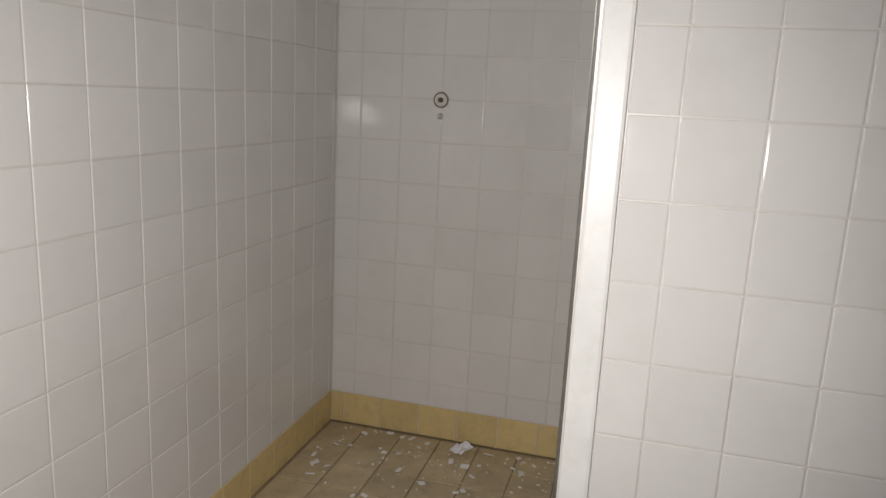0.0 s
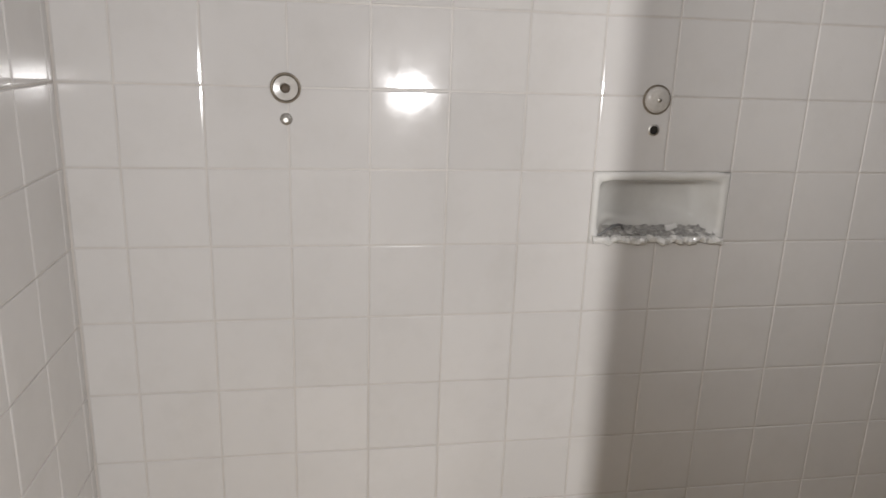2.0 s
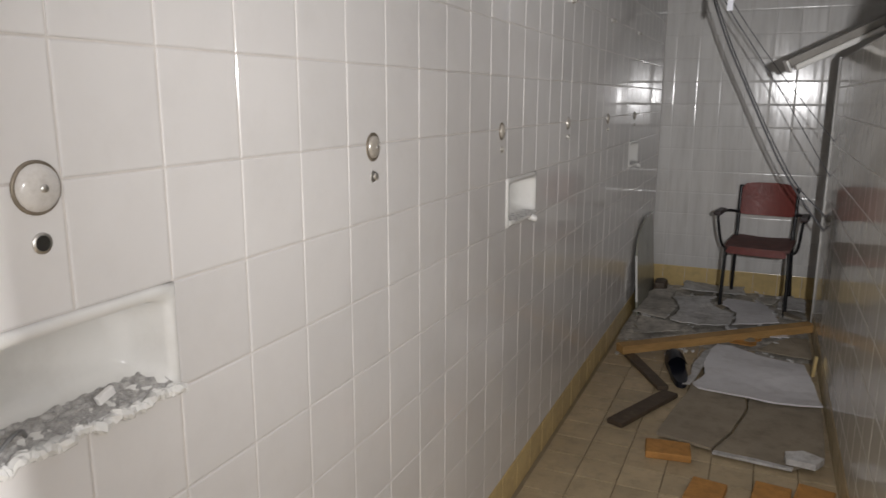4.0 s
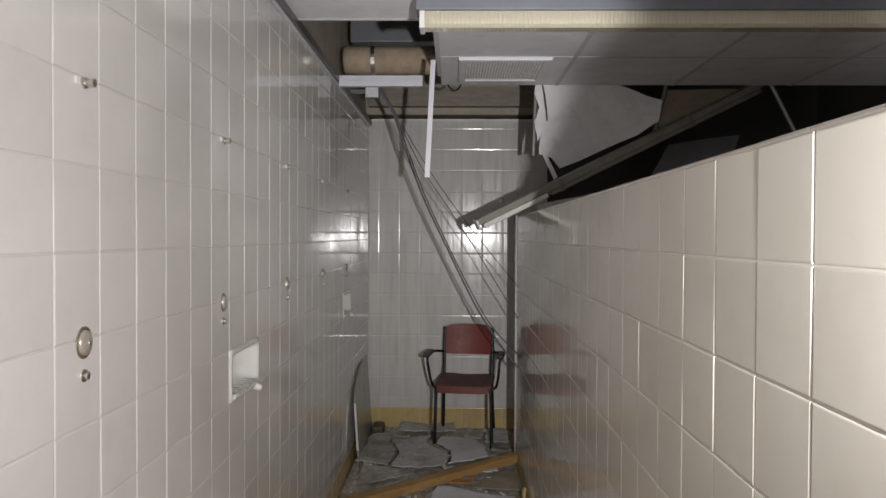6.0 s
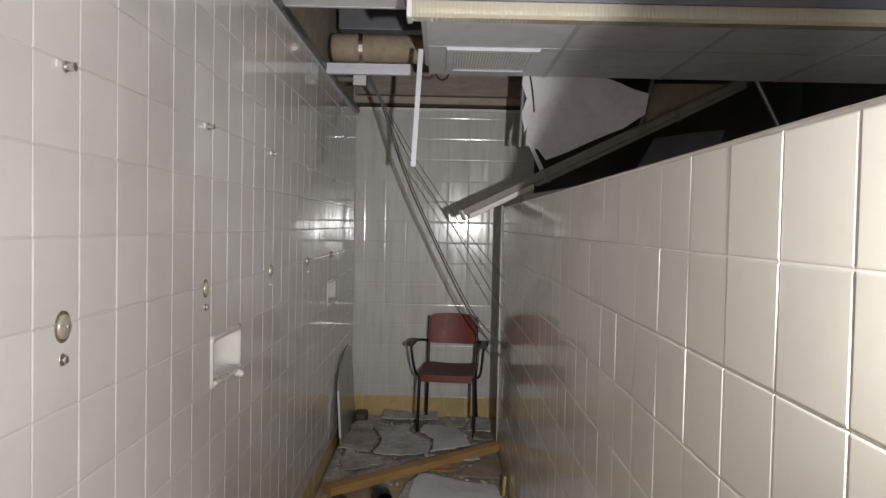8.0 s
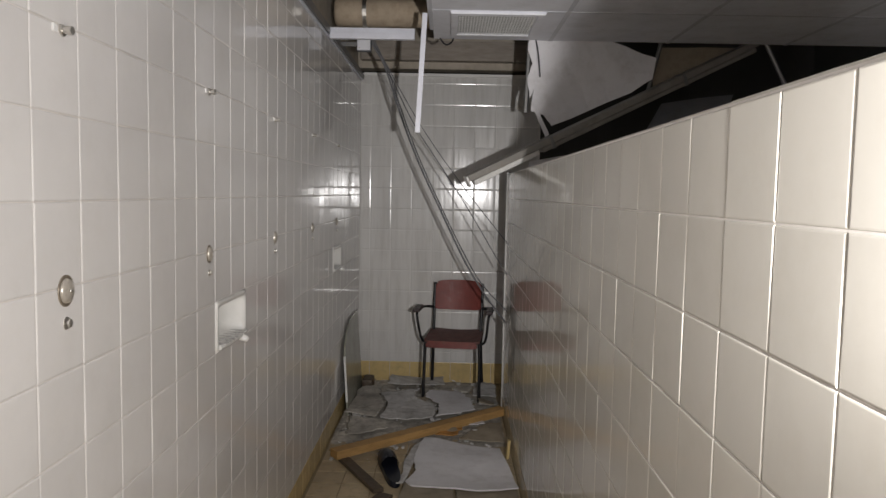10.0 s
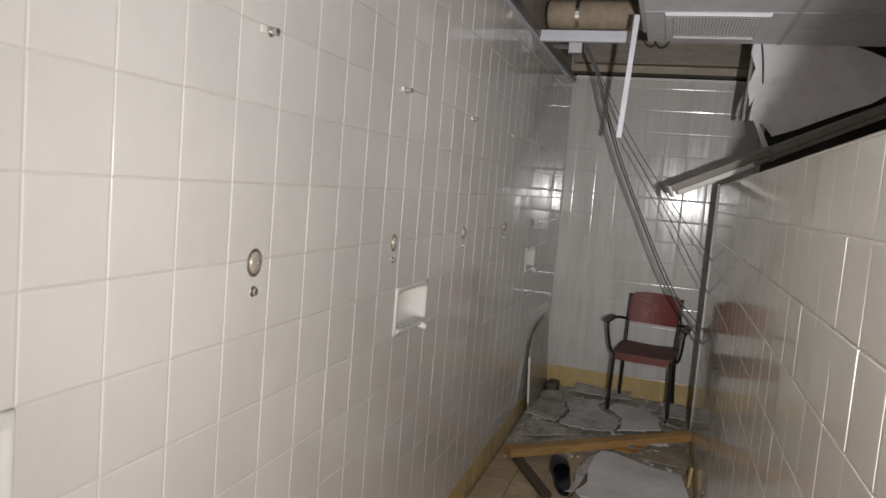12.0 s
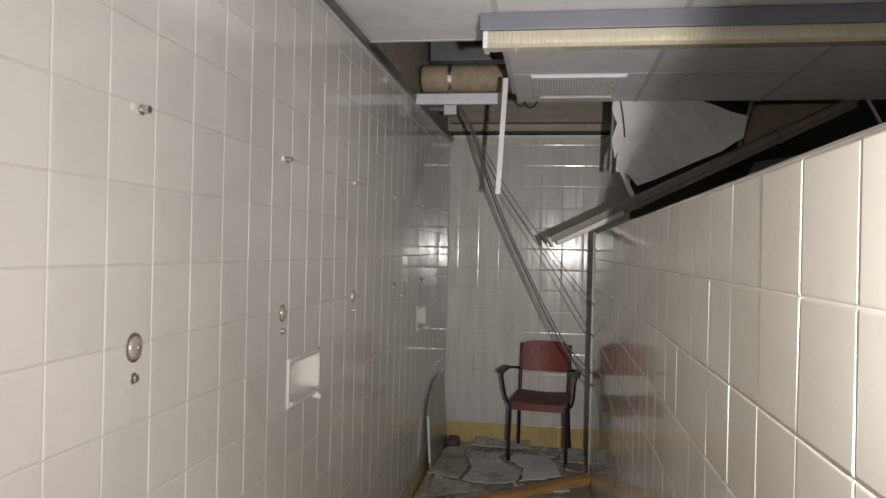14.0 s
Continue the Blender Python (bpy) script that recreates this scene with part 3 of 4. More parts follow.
def nozzle(y, z):
    ob = thing("shower_outlet", face_wall(y, z), "small chrome shower outlet stub with a white clip", "shower outlet", "shower outlets")
    part("flange", lathe([(0.012, 0), (0.012, 0.005), (0.007, 0.006)], 16), M_CHROME, ob)
    part("pipe_stub", lathe([(0.007, 0.002), (0.007, 0.012), (0.009, 0.013), (0.009, 0.024), (0, 0.024)], 14), M_CHROME, ob)
    part("clip", box((-0.040, -0.009, 0), (-0.025, 0.008, 0.006), 0.003), M_TRIM, ob)
    return ob


for y in VY[1:]:
    nozzle(y + 0.005, 1.727).scale = (0.85, 0.85, 0.8)


def soap_dish(y0, y1, z0, z1, broken, label):
    w, h = y1 - y0 - 0.001, z1 - z0 - 0.001
    ob = thing("soap_dish", face_wall((y0 + y1) / 2, z0 + 0.0005), label, "soap dish", "soap dishes")
    bm = bmesh.new()
    n, r = 40, 0.02

    def ring(ww, hh, cy, rad, z, warp=0.0):
        out = []
        for k in range(n):
            side, f = divmod(k, n // 4)
            f = f / (n // 4) * 2 - 1
            sx, sy = ((f, -1), (1, f), (-f, 1), (-1, -f))[side]
            x, y = sx * ww / 2, sy * hh / 2
            lim_x, lim_y = ww / 2 - rad, hh / 2 - rad
            if abs(x) > lim_x and abs(y) > lim_y:
                dx, dy = abs(x) - lim_x, abs(y) - lim_y
                d = math.hypot(dx, dy)
                x, y = math.copysign(lim_x + dx / d * rad, x), math.copysign(lim_y + dy / d * rad, y)
            out.append(bm.verts.new((x, cy + y, z)))
        return out

    cy = h / 2
    rings = [ring(w, h, cy, 0.0005, -0.006), ring(w, h, cy, 0.001, 0.002), ring(w - 0.008, h - 0.008, cy, 0.004, 0.006),
             ring(w - 0.028, h - 0.03, cy, 0.012, 0.005), ring(w - 0.036, h - 0.038, cy, 0.016, -0.006),
             ring(w - 0.06, h - 0.05, cy, 0.022, -0.045), ring(w - 0.10, h - 0.075, cy + 0.004, 0.024, -0.068)]
    for a_, b_ in zip(rings, rings[1:]):
        for k in range(n):
            bm.faces.new((a_[k], a_[(k + 1) % n], b_[(k + 1) % n], b_[k]))
    bm.faces.new(rings[-1])
    part("bowl", bm, M_CERAMIC, ob, smooth=True)
    if broken:
        bm = bmesh.new()
        rng = random.Random(5)
        pts = []
        for k in range(25):
            x = -w / 2 + 0.006 + (w - 0.012) * k / 24
            pts.append((x, 0.008 + rng.uniform(-0.004, 0.004), 0.010 + rng.uniform(-0.005, 0.004)))
        add_tube(bm, smooth_path(pts, 3), 0.0078, 8)
        for v in bm.verts:
            v.co += Vector((rng.uniform(-1, 1), rng.uniform(-1, 1), rng.uniform(-1, 1))) * 0.0017
        part("broken_lip", bm, M_CERAMIC, ob, "jagged white broken edge")
        bm = bmesh.new()
        grid_rows = []
        for j in range(19):
            row = []
            for i in range(61):
                x, z = -w / 2 + 0.022 + (w - 0.044) * i / 60, 0.010 - 0.052 * j / 18
                hh = 0.0175 + 0.004 * noise.noise(Vector((x * 40, z * 40, 1.0))) + 0.005 * noise.noise(Vector((x * 110, z * 110, 3.0))) + 0.010 * j / 18
                row.append(bm.verts.new((x, hh, z)))
            grid_rows.append(row)
        for a_, b_ in zip(grid_rows, grid_rows[1:]):
            for i in range(60):
                bm.faces.new((a_[i], a_[i + 1], b_[i + 1], b_[i]))
        part("rubble", bm, M_BROKEN, ob, "dark and white broken ceramic bits")["kind"] = "stuff"
        for k in range(4):
            bm = bmesh.new()
            bmesh.ops.create_icosphere(bm, subdivisions=1, radius=rng.uniform(0.004, 0.007))
            for v in bm.verts:
                v.co = Vector((v.co.x * 1.5, v.co.y * 0.6, v.co.z)) * rng.uniform(0.7, 1.2)
            bm.transform(Matrix.Translation((rng.uniform(-w / 2 + 0.03, w / 2 - 0.03), 0.018, rng.uniform(-0.03, 0.006))))
            part("chip", bm, rng.choice((M_BROKEN, M_TRIM)), ob)
        part("wire", tube(smooth_path([(-w / 2 + 0.016, 0.019, 0.010), (-0.115, 0.030, 0.008), (-0.095, 0.039, 0.004), (-0.082, 0.038, 0.0), (-0.075, 0.028, -0.004)]), 0.0026, 6), M_GREYTRIM, ob, "bent dark wire")
        part("shard", box((0.03, 0.014, -0.012), (0.056, 0.026, -0.004), 0.002, Matrix.Rotation(radians(18), 4, "Z")), M_TRIM, ob)
    else:
        bm = bmesh.new()
        add_tube(bm, smooth_path([(-w / 2 + 0.015, 0.014, 0.006), (-w / 4, 0.012, 0.010), (0, 0.012, 0.011), (w / 4, 0.012, 0.010), (w / 2 - 0.015, 0.014, 0.006)]), 0.008, 10)
        part("lip", bm, M_CERAMIC, ob, smooth=True)
        part("drip_spout", lathe([(0.012, 0.0), (0.0125, 0.012), (0.010, 0.024), (0.006, 0.029), (0, 0.030)], 16,
                                 Matrix.Translation((w / 4, 0.006, 0.006)) @ Matrix.Rotation(radians(20), 4, "X")), M_CERAMIC, ob, smooth=True)
        for k in range(7):
            x = -w / 2 + 0.05 + k * (w - 0.1) / 6
            part("ridge", box((x - 0.003, 0.018, -0.05), (x + 0.003, 0.024, 0.022), 0.001), M_BROKEN, ob)
    return ob


soap_dish(*DISHES[0], *DISH_Z, True, "white ceramic recessed soap dish with a broken lip full of rubble")
soap_dish(*DISHES[1], *DISH_Z, False, "white ceramic recessed soap dish set in the tiles")
soap_dish(*DISHES[2], *DISH_Z, False, "white ceramic recessed soap dish set in the tiles")


# ---- chair ----
chair = thing("armchair", pose(0.733, 5.752, 0.0, 0, 0, -7), "red plastic armchair with black tubular frame by the far wall", "chair")
chair.scale = (0.93, 1.0, 0.955)


def rounded_panel(w, h, thick, bow, corner, m, seg=18, arch=0.0):
    bm = bmesh.new()
    cols = []
    for i in range(seg + 1):
        x = -w / 2 + w * i / seg
        e = max(0.0, abs(x) - (w / 2 - corner)) / corner
        drop = corner * (1 - math.sqrt(max(0, 1 - e * e)))
        col = []
        for k in range(7):
            y = drop * 0.25 + (h - drop * 1.1 - arch * (2 * x / w) ** 2) * k / 6
            col.append(bm.verts.new((x, y, bow * (1 - (2 * x / w) ** 2))))
        cols.append(col)
    for a_, b_ in zip(cols, cols[1:]):
        for k in range(6):
            bm.faces.new((a_[k], b_[k], b_[k + 1], a_[k + 1]))
    ext = bmesh.ops.extrude_face_region(bm, geom=bm.faces[:])
    for v in (g for g in ext["geom"] if isinstance(g, bmesh.types.BMVert)):
        v.co.z += thick
    bm.transform(m)
    return bm


part("seat", rounded_panel(0.42, 0.40, 0.022, -0.016, 0.09, pose(0, -0.19, 0.435, 3, 0, 0)), M_SEAT, chair, "dusty dark red moulded seat", smooth=False)
part("seat_front", rounded_panel(0.385, 0.05, 0.015, 0.014, 0.03, pose(0, -0.198, 0.402, 84, 0, 0)), M_SEATLIP, chair)
part("backrest", rounded_panel(0.375, 0.235, 0.014, -0.03, 0.05, pose(0, 0.175, 0.622, 82, 0, 0), arch=0.016), M_RED, chair, "red curved plastic backrest")
for s in (-1, 1):
    part("front_leg", tube(smooth_path([(s * 0.185, 0.02, 0.44), (s * 0.198, -0.14, 0.438), (s * 0.205, -0.16, 0.40), (s * 0.213, -0.175, 0.0)]), 0.0125, 10), M_BLACK, chair, smooth=True)
    part("rear_leg", tube(smooth_path([(s * 0.19, 0.20, 0.83), (s * 0.19, 0.17, 0.62), (s * 0.188, 0.14, 0.45), (s * 0.195, 0.17, 0.2), (s * 0.205, 0.205, 0.0)]), 0.0125, 10), M_BLACK, chair, smooth=True)
    part("arm_tube", tube(smooth_path([(s * 0.19, 0.165, 0.64), (s * 0.25, 0.12, 0.65), (s * 0.275, 0.0, 0.652), (s * 0.275, -0.12, 0.65), (s * 0.268, -0.17, 0.62),
                                       (s * 0.255, -0.13, 0.50), (s * 0.235, -0.10, 0.43), (s * 0.19, -0.10, 0.42)]), 0.010, 10), M_BLACK, chair, smooth=True)
    part("armrest", box((s * 0.275 - 0.026, -0.20, 0.652), (s * 0.275 + 0.026, 0.02, 0.682), 0.012), M_ARM, chair, "dark rounded armrest pad")
    for yy, xx in ((-0.175, 0.213), (0.205, 0.205)):
        part("foot", lathe([(0, 0), (0.016, 0), (0.016, 0.02), (0.013, 0.024)], 12, Matrix.Translation((s * xx, yy, 0))), M_BLACK, chair)

# ---- debris on the floor ----
pl_a, pl_b = Vector((0.075, 4.40, 0.0)), Vector((1.04, 5.17, 0.0))
d = (pl_b - pl_a)
ang = math.degrees(math.atan2(d.y, d.x))
plank = part("timber_plank", box((0, -0.045, 0), (d.length, 0.03, 0.045), 0.003), M_WOOD)
plank.matrix_world = pose(pl_a.x, pl_a.y, 0.022, 0, -1.2, ang)
tagged(plank, "yellow sawn timber plank lying across the floor", "plank")
for (x0, y0), (x1, y1), w in (((0.12, 4.43), (0.36, 4.00), 0.055), ((0.22, 3.52), (0.40, 3.95), 0.075)):
    v = Vector((x1 - x0, y1 - y0))
    ob = part("wood_strip", box((0, -w / 2, 0), (v.length, w / 2, 0.022), 0.003), M_BAR)
    ob.matrix_world = pose(x0, y0, 0.003, 0, 0, math.degrees(math.atan2(v.y, v.x)))
    tagged(ob, "dark brown wooden strip on the floor tiles", "wood strip")

slipper = thing("slipper", pose(0.392, 4.235, 0.024, 7, 0, 15), "dark blue rubber slipper lying on the floor", "shoe")


def sole(width, length, z0, z1):
    bm = bmesh.new()
    pts = []
    for k in range(28):
        a_ = 2 * math.pi * k / 28
        y = math.sin(a_) * length / 2
        wv = width / 2 * (0.86 + 0.14 * math.sin(a_ + 0.4) - 0.10 * math.exp(-((y + 0.02) / 0.05) ** 2))
        pts.append((math.copysign(abs(math.cos(a_)) ** 0.7, math.cos(a_)) * wv, y))
    lo = [bm.verts.new((x, y, z0)) for x, y in pts]
    hi = [bm.verts.new((x * 0.96, y * 0.98, z1)) for x, y in pts]
    bm.faces.new(lo[::-1])
    bm.faces.new(hi)
    for k in range(28):
        bm.faces.new((lo[k], lo[(k + 1) % 28], hi[(k + 1) % 28], hi[k]))
    return bm


part("sole", sole(0.112, 0.36, -0.0, 0.03), M_SHOE, slipper)
bm = bmesh.new()
arcs = []
for j in range(7):
    y = 0.13 - j * 0.024
    hh = 0.035 + 0.012 * math.sin(j / 6 * math.pi) + j * 0.004
    wv = 0.030 + 0.02 * min(1, j / 2)
    arcs.append([bm.verts.new((wv * math.cos(math.pi * k / 10), y, 0.026 + hh * math.sin(math.pi * k / 10))) for k in range(11)])
for a_, b_ in zip(arcs, arcs[1:]):
    for k in range(10):
        bm.faces.new((a_[k], a_[k + 1], b_[k + 1], b_[k]))
bm.faces.new(arcs[0])
up = part("upper", bm, M_SHOE, slipper, smooth=True)

sheet("white_board", [(0.516, 4.06), (0.835, 4.0), (1.040, 4.05), (0.985, 4.58), (0.79, 4.654), (0.627, 4.715), (0.561, 4.70), (0.53, 4.55), (0.512, 4.40), (0.53, 4.25), (0.484, 4.127)], 0.008,
      pose(0, -0.04, 0.038), M_BOARD, "torn white board sheet lying on the floor rubble", "board", 0.022, 5)
sheet("white_board", [(0.44, 4.10), (0.475, 4.11), (0.50, 4.26), (0.49, 4.42), (0.545, 4.68), (0.50, 4.60), (0.46, 4.40), (0.465, 4.25)], 0.006,
      pose(0, -0.04, 0.03), M_PALE_RUBBLE, "torn strip of white board beside the sheet", "board", 0.01, 2)
sheet("grey_board", [(0.396, 3.486), (0.616, 3.43), (0.68, 3.62), (0.73, 3.9), (0.715, 4.075), (0.487, 4.106)], 0.012, pose(0, 0, 0.014), M_GREYBOARD,
      "grey-brown broken board lying on the floor", "board", 0.006)
sheet("grey_board", [(0.625, 3.425), (0.913, 3.405), (1.023, 3.52), (1.035, 4.06), (0.73, 4.065), (0.74, 3.9), (0.69, 3.62)], 0.012, pose(0, 0, 0.010), M_GREYBOARD,
      "grey-brown broken board lying on the floor", "board", 0.006)
sheet("board_edge", [(0.625, 3.405), (0.90, 3.38), (0.91, 3.40), (0.63, 3.423)], 0.010, pose(0, 0, 0.012), M_PALE_RUBBLE, "pale torn strip at the board edge", "debris", 0.0, 1)
for x, y, a_, s in ((0.46, 3.36, 8, 0.085), (0.62, 3.08, 82, 0.08), (0.83, 3.14, 84, 0.08), (0.965, 3.18, 80, 0.08)):
    ob = part("wood_block", box((-s, -0.06, 0), (s, 0.06, 0.03), 0.006), M_CORK)
    ob.matrix_world = pose(x, y, 0.001, 0, 0, a_)
    tagged(ob, "small orange wooden offcut on the floor", "offcut", "wood offcuts")
sheet("plaster_lump", [(0, 0), (0.10, -0.01), (0.13, 0.05), (0.06, 0.09), (0.0, 0.06)], 0.025, pose(0.88, 3.40, 0.026), M_PALE_RUBBLE, "pale plaster lump on the grey board", "rubble", 0.01, 1)

rng = random.Random(11)


def fragment(x, y, size, mat, z=0.004, thick=0.014, tilt=3.0, label="", name="ceiling_fragment"):
    n = rng.randint(5, 7)
    out = []
    for k in range(n):
        a_ = 2 * math.pi * (k + rng.uniform(-0.25, 0.25)) / n
        r = size * rng.uniform(0.65, 1.05)
        out.append((r * math.cos(a_) * 1.2, r * math.sin(a_) * 0.85))
    return sheet(name, out, thick, pose(x, y, z, rng.uniform(-tilt, tilt), rng.uniform(-tilt, tilt), rng.uniform(0, 360)), mat, label, "debris", 0.006, 2)


for pts, z, mat in (
    ([(0.26, 5.02), (0.44, 4.98), (0.60, 5.04), (0.62, 5.30), (0.50, 5.42), (0.42, 5.62), (0.23, 5.55), (0.30, 5.25)], 0.022, M_PALE_RUBBLE),
    ([(0.62, 5.06), (0.86, 5.22), (0.84, 5.46), (0.77, 5.64), (0.56, 5.60), (0.54, 5.46), (0.64, 5.32)], 0.028, M_BOARD),
    ([(0.24, 5.84), (0.52, 5.80), (0.67, 5.83), (0.65, 6.06), (0.27, 6.04)], 0.016, M_PALE_RUBBLE),
    ([(0.04, 5.12), (0.24, 5.06), (0.27, 5.30), (0.20, 5.56), (0.22, 5.80), (0.06, 5.72)], 0.012, M_RUBBLE),
    ([(0.10, 4.72), (0.34, 4.88), (0.30, 5.0), (0.08, 5.04)], 0.010, M_RUBBLE),
    ([(0.86, 5.62), (1.02, 5.56), (1.04, 5.84), (0.90, 5.90)], 0.012, M_PALE_RUBBLE),
    ([(0.76, 4.92), (0.92, 4.96), (0.90, 5.06), (0.80, 5.04)], 0.014, M_BOARD),
    ([(0.76, 4.72), (1.02, 4.66), (1.03, 5.0), (0.95, 5.0)], 0.010, M_GREYBOARD),
    ([(0.62, 4.74), (0.74, 4.76), (0.78, 4.90), (0.66, 4.86)], 0.012, M_CORK),
):
    sheet("ceiling_fragment", pts, 0.006, pose(0, 0, z - 0.004, 0.4, 0.3, 0), mat, "broken grey-white ceiling board fragment on the floor", "debris", 0.02, 6, 0.02)
for k in range(44):
    fragment(rng.uniform(0.1, 1.0), rng.uniform(4.75, 6.0), 0.015 + 0.06 * rng.random() ** 2, rng.choice((M_RUBBLE, M_PALE_RUBBLE, M_PALE_RUBBLE, M_GREYBOARD)), rng.choice((0.016, 0.04)), 0.008, 9,
             label="small broken ceiling board fragment on the floor")
# uneven bed of dust and crushed board under the fragments
bm = bmesh.new()
nx, ny = 70, 96
rows = []
for j in range(ny + 1):
    row = []
    for i in range(nx + 1):
        x, y = 0.012 + 1.02 * i / nx, 4.55 + 1.565 * j / ny
        h = 0.010 * noise.noise(Vector((x * 4, y * 4, 2.0))) + 0.007 * noise.noise(Vector((x * 17, y * 17, 5.0))) + 0.004 * noise.noise(Vector((x * 60, y * 60, 9.0)))
        edge = min(1.0, max(0.0, (y - 4.62 - 0.12 * noise.noise(Vector((x * 5, 3.0, 1.0)))) / 0.25))
        row.append(bm.verts.new((x, y, -0.003 + edge * (0.010 + h))))
    rows.append(row)
for a_, b_ in zip(rows, rows[1:]):
    for i in range(nx):
        bm.faces.new((a_[i], a_[i + 1], b_[i + 1], b_[i]))
tagged(part("rubble_bed", bm, M_RUBBLE), "grey crushed plaster and dust covering the floor tiles", "debris", kind="stuff")
bm = bmesh.new()
for k in range(520):
    x, y = rng.uniform(0.03, 1.0), rng.choice((rng.uniform(4.7, 6.08), rng.uniform(4.6, 6.08), rng.uniform(4.4, 5.2)))
    s = 0.002 + 0.013 * rng.random() ** 3
    add_box(bm, (-s, -s * 0.7, -s * 0.3), (s, s * 0.7, s * 0.4), 0, pose(x, y, s * 0.3 + (0.03 if y > 5.0 and 0.05 < x < 0.85 and k % 2 else 0.0), rng.uniform(-20, 20), rng.uniform(-20, 20), rng.uniform(0, 360)))
tagged(part("rubble_crumbs", bm, M_PALE_RUBBLE), "grey plaster crumbs scattered on the floor", "debris", kind="stuff")
bm = bmesh.new()
for k in range(230):
    x, y = abs(rng.gauss(0, 0.26)) + 0.03, rng.uniform(0.05, 1.5)
    s = 0.002 + 0.014 * rng.random() ** 3
    add_box(bm, (-s, -s * 0.6, -0.0015), (s, s * 0.6, 0.0015), 0, pose(x, y, s * 0.25 + 0.001, rng.uniform(-22, 22), rng.uniform(-15, 15), rng.uniform(0, 360)))
tagged(part("paint_flakes", bm, M_TRIM), "white paint flakes scattered on the tan floor", "debris", kind="stuff")
scrap = sheet("paper_scrap", [(0, 0), (0.07, 0.01), (0.09, 0.06), (0.03, 0.07)], 0.002, pose(0.10, 0.52, 0.012, 20, 0, 60), M_BOARD, "crumpled white paper scrap on the floor", "debris", 0.02, 6, 0.01)
for v in scrap.data.vertices:
    v.co.z += 0.016 * noise.noise(v.co * 38)
    v.co.x *= 0.8

# pale wood stick standing against the partition foot, in the yellow tile colour
ob = part("tile_strip", box((-0.007, -0.010, 0.0), (0.007, 0.010, 0.105), 0.002), M_YELLOW)
ob.matrix_world = pose(1.020, 4.47, 0.012, 0, 5, 12)
tagged(ob, "small pale yellow wood stick standing against the tiled partition", "tile")

# board leaning at the west wall and a dark lump beside it
lean = thing("leaning_panel", pose(0.052, 5.17, 0.0), "greenish dark panel leaning on the tiled wall", "panel")
bm = bmesh.new()
loop = [(0, 0), (0, 0.40), (0.03, 0.46), (0.16, 0.54), (0.34, 0.585), (0.70, 0.59), (0.74, 0.0)]
vs = [bm.verts.new((0, y, z)) for y, z in loop]
bm.faces.new(vs)
ext = bmesh.ops.extrude_face_region(bm, geom=bm.faces[:])
for v in (g for g in ext["geom"] if isinstance(g, bmesh.types.BMVert)):
    v.co.x -= 0.012
bm.transform(pose(0, 0, 0, 0, -3.5, 0))
part("sheet", bm, M_MIRROR, lean)
part("edge", box((-0.013, -0.005, 0.10), (0.001, 0.0, 0.40), 0.001, pose(0, 0, 0, 0, -3.5, 0)), M_TRIM, lean, "thin pale panel edge")
ob = part("rubble_lump", box((0.06, 5.78, 0.0), (0.14, 5.95, 0.09), 0.02), M_BAR)
tagged(ob, "dark grey rubble lump on the floor by the wall", "debris")


# ---- tiles, one by one ----
tile_meshes = {}


def tile_mesh(w, h, mat, key, pillow=False):
    k = (round(w, 4), round(h, 4), key, mat.name)
    if k not in tile_meshes:
        x, y = w / 2, h / 2
        verts, faces = [], []
        for inset, depth in ((0, 0.0045), (0, 0.0014), (0.0018, 0.0006), (0.0065, 0.0)) if pillow else ((0, 0.0045), (0, 0.0014), (0.0010, 0.0004), (0.0029, 0.0)):
            verts += [(-x + inset, -y + inset, -depth), (x - inset, -y + inset, -depth), (x - inset, y - inset, -depth), (-x + inset, y - inset, -depth)]
        for r in range(0, 12, 4):
            for i in range(4):
                faces.append((r + i, r + (i + 1) % 4, r + 4 + (i + 1) % 4, r + 4 + i))
        faces.append((12, 13, 14, 15))
        me = bpy.data.meshes.new(key)
        me.from_pydata(verts, [], faces)
        me.materials.append(mat)
        tile_meshes[k] = me
    return tile_meshes[k]


def tile_field(name, parent, basis, us, vs, mat, pick, skip=(), joint=0.0028, tilt=0.0035, pillow=False):
    """Tiles between the joints us and vs on the plane of basis (local x, y in the wall, z out). pick(u, v): a piece of its own, else joined."""
    verts, faces = [], []
    for u0, u1 in zip(us, us[1:]):
        for v0, v1 in zip(vs, vs[1:]):
            uc, vc = (u0 + u1) / 2, (v0 + v1) / 2
            if any(s[0] < uc < s[2] and s[1] < vc < s[3] for s in skip) or u1 - u0 < 0.02 or v1 - v0 < 0.02:
                continue
            me = tile_mesh(u1 - u0 - joint, v1 - v0 - joint, mat, name, pillow)
            m = basis @ Matrix.Translation((uc, vc, rng.uniform(-0.0003, 0.0003))) @ Euler((rng.gauss(0, tilt), rng.gauss(0, tilt), 0)).to_matrix().to_4x4()
            if pick(uc, vc):
                ob = new(name, me)
                ob.parent = parent
                ob.matrix_world = m
            else:
                n = len(verts)
                verts += [m @ v.co for v in me.vertices]
                faces += [[n + i for i in p.vertices] for p in me.polygons]
    if verts:
        me = bpy.data.meshes.new(name + "_field")
        me.from_pydata(verts, [], faces)
        me.materials.append(mat)
        ob = new(name + "_field", me)
        ob.parent = parent
        ob["kind"] = "stuff"


def basis(origin, u, v):
    u, v = Vector(u), Vector(v)
    m = Matrix((u, v, u.cross(v))).transposed().to_4x4()
    m.translation = origin
    return m


Z_Y = 0.126
ROWS = [Z_Y] + [z for z in ROW if z > 0.2] + [2.318]
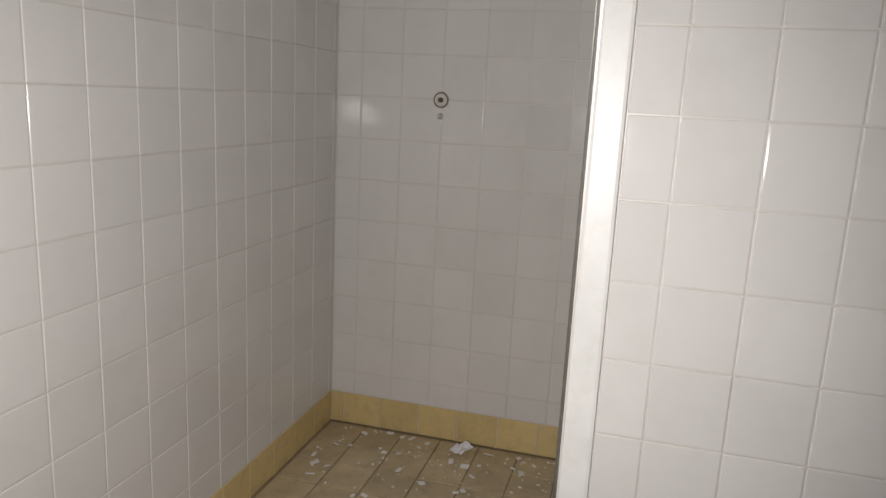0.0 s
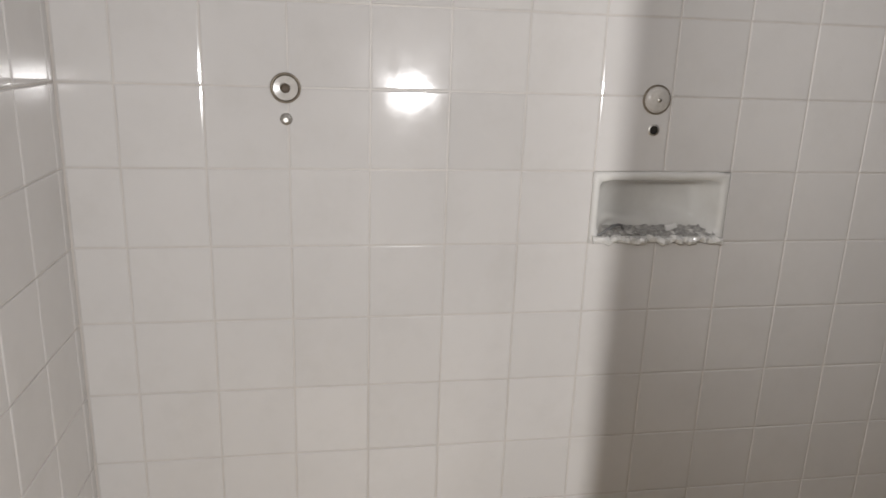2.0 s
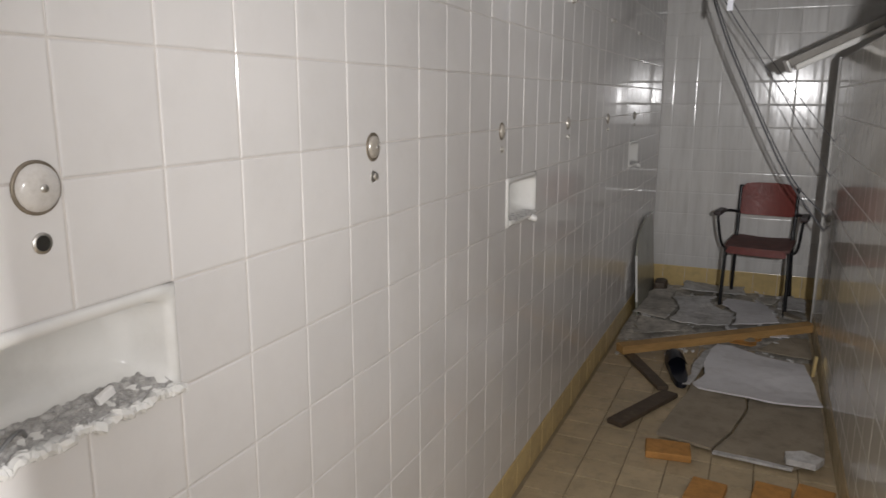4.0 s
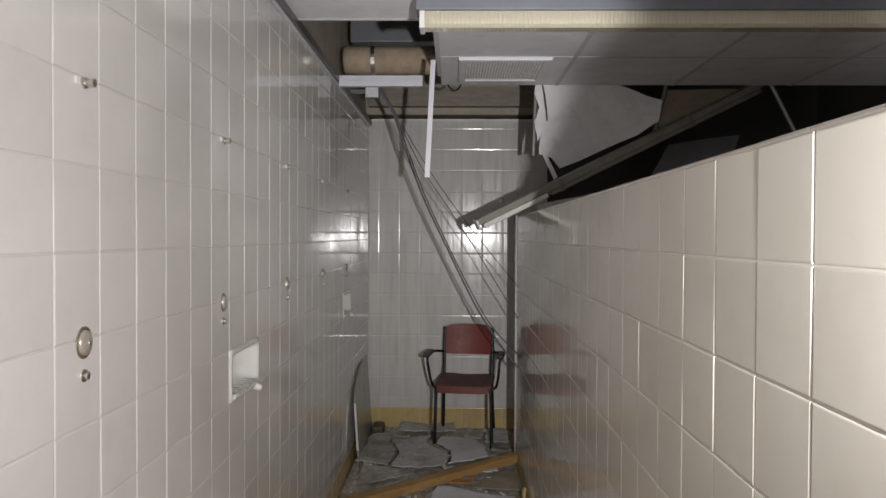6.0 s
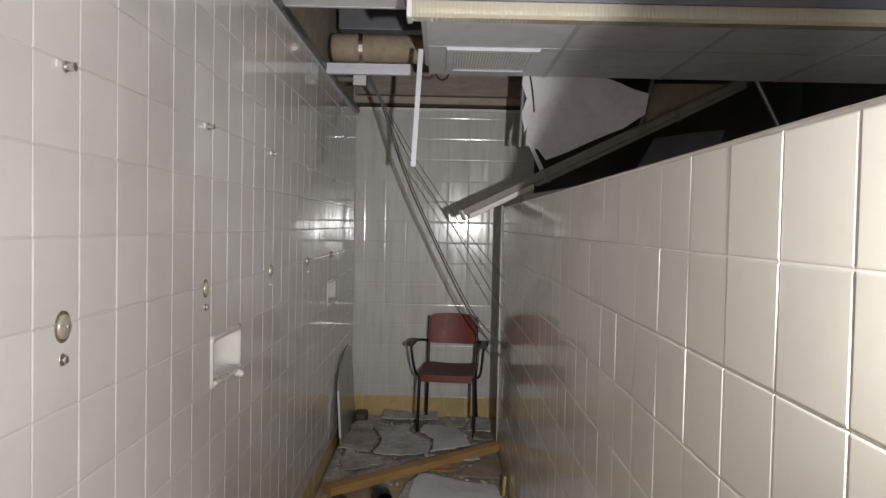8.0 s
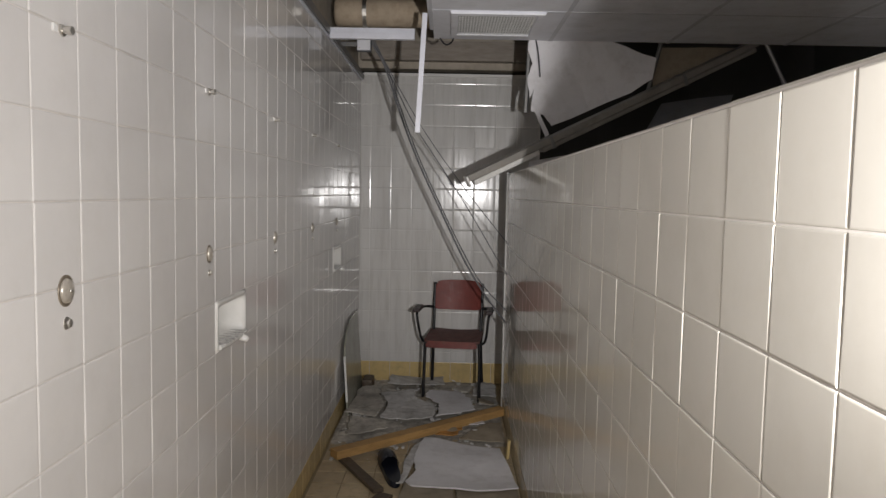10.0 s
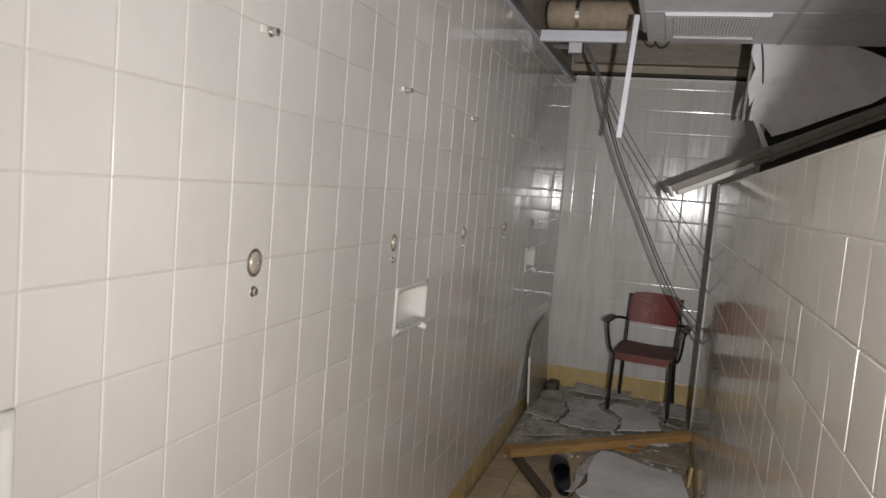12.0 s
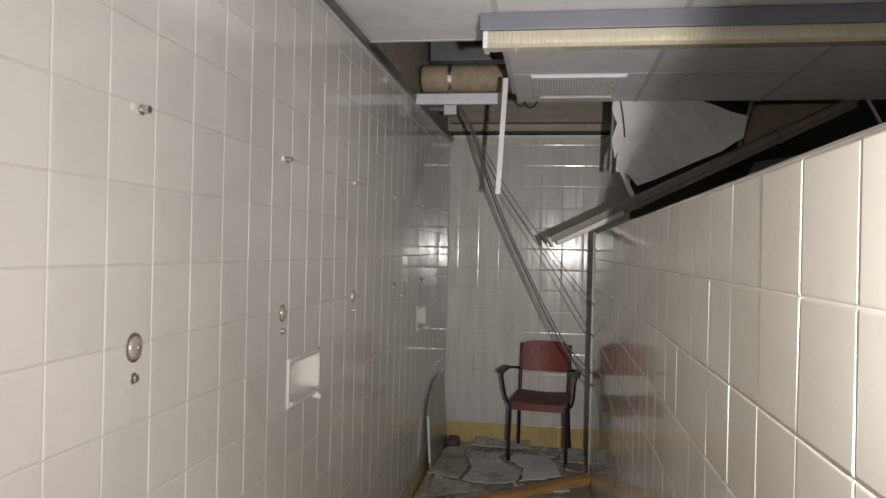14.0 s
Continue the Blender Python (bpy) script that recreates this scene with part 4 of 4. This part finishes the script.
west_u = [0.001] + [c for c in COL if 0.02 < c < Y_END - 0.02] + [Y_END - 0.001]
tile_field("tile", wall_west, basis((0, 0, 0), (0, 1, 0), (0, 0, 1)), west_u, ROWS, M_TILE, lambda u, v: 0.4 < u < 3.3,
           [(d_[0], DISH_Z[0], d_[1], DISH_Z[1]) for d_ in DISHES])
tile_field("skirting_tile", wall_west, basis((0.002, 0, 0), (0, 1, 0), (0, 0, 1)), [0.001] + [0.052 + 0.156 * k for k in range(39)] + [Y_END - 0.001],
           [0.0, Z_Y], M_YELLOW, lambda u, v: True)
south_u = [0.001] + [0.029 + T * k for k in range(22)]
south_u = [X_EAST - u for u in reversed(south_u)]
tile_field("tile", wall_south, basis((X_EAST, 0, 0), (-1, 0, 0), (0, 0, 1)), south_u, ROWS, M_TILE, lambda u, v: u > X_EAST - 2.6)
tile_field("skirting_tile", wall_south, basis((X_EAST, 0.002, 0), (-1, 0, 0), (0, 0, 1)), [X_EAST - x for x in reversed([0.003 + 0.156 * k for k in range(22)])],
           [0.0, Z_Y], M_YELLOW, lambda u, v: True)
P = 0.1555
north_u = [0.001] + [0.080 + P * k for k in range(9)]
north_v = [0.160] + [1.330 + P * k for k in range(-7, 7)] + [2.318]
tile_field("tile", wall_north, basis((0, Y_END, 0), (1, 0, 0), (0, 0, 1)), north_u, north_v, M_TILE_FAR, lambda u, v: True, tilt=0.004, pillow=True)
tile_field("skirting_tile", wall_north, basis((0, Y_END - 0.002, 0), (1, 0, 0), (0, 0, 1)), [0.003] + [0.084 + P * k for k in range(9)],
           [0.0, 0.160], M_YELLOW, lambda u, v: True)
PROWS = [Z_Y] + [z for z in ROW if 0.2 < z < Z_PART + 0.01]
in_u = sorted([Y_NEAR + 0.012] + [1.427 + T * k for k in range(-2, 27)] + [Y_FAR - 0.009])
in_u = [Y_FAR - u for u in reversed(in_u)]
tile_field("tile", partition, basis((X_IN, Y_FAR, 0), (0, -1, 0), (0, 0, 1)), in_u, PROWS, M_CREAM, lambda u, v: True, tilt=0.002)
tile_field("skirting_tile", partition, basis((X_IN - 0.002, Y_FAR, 0), (0, -1, 0), (0, 0, 1)), in_u, [0.0, Z_Y], M_TANBASE, lambda u, v: True)
out_u = sorted([Y_NEAR + 0.075] + [1.157 + 0.1435 * k for k in range(0, 30)] + [Y_FAR - 0.009])
tile_field("tile", partition, basis((X_OUT, 0, 0), (0, 1, 0), (0, 0, 1)), out_u, PROWS, M_TILE, lambda u, v: u < 1.6)
tile_field("skirting_tile", partition, basis((X_OUT + 0.002, 0, 0), (0, 1, 0), (0, 0, 1)), out_u, [0.0, Z_Y], M_YELLOW, lambda u, v: u < 1.6)
tile_field("top_tile", partition, basis((X_IN, 0, Z_PART), (0, 1, 0), (-1, 0, 0)), out_u, [-(X_OUT - X_IN) + 0.002, -0.002], M_CREAM, lambda u, v: False)
fl_u = [0.012 + T * k for k in range(9)]
fl_v = [0.008 + T * k for k in range(41)]
tile_field("floor_tile", floor, basis((0, 0, 0), (1, 0, 0), (0, 1, 0)), fl_u, fl_v, M_FLOOR, lambda u, v: u < X_IN and 0 < v < 6.2, joint=0.005, tilt=0.005)
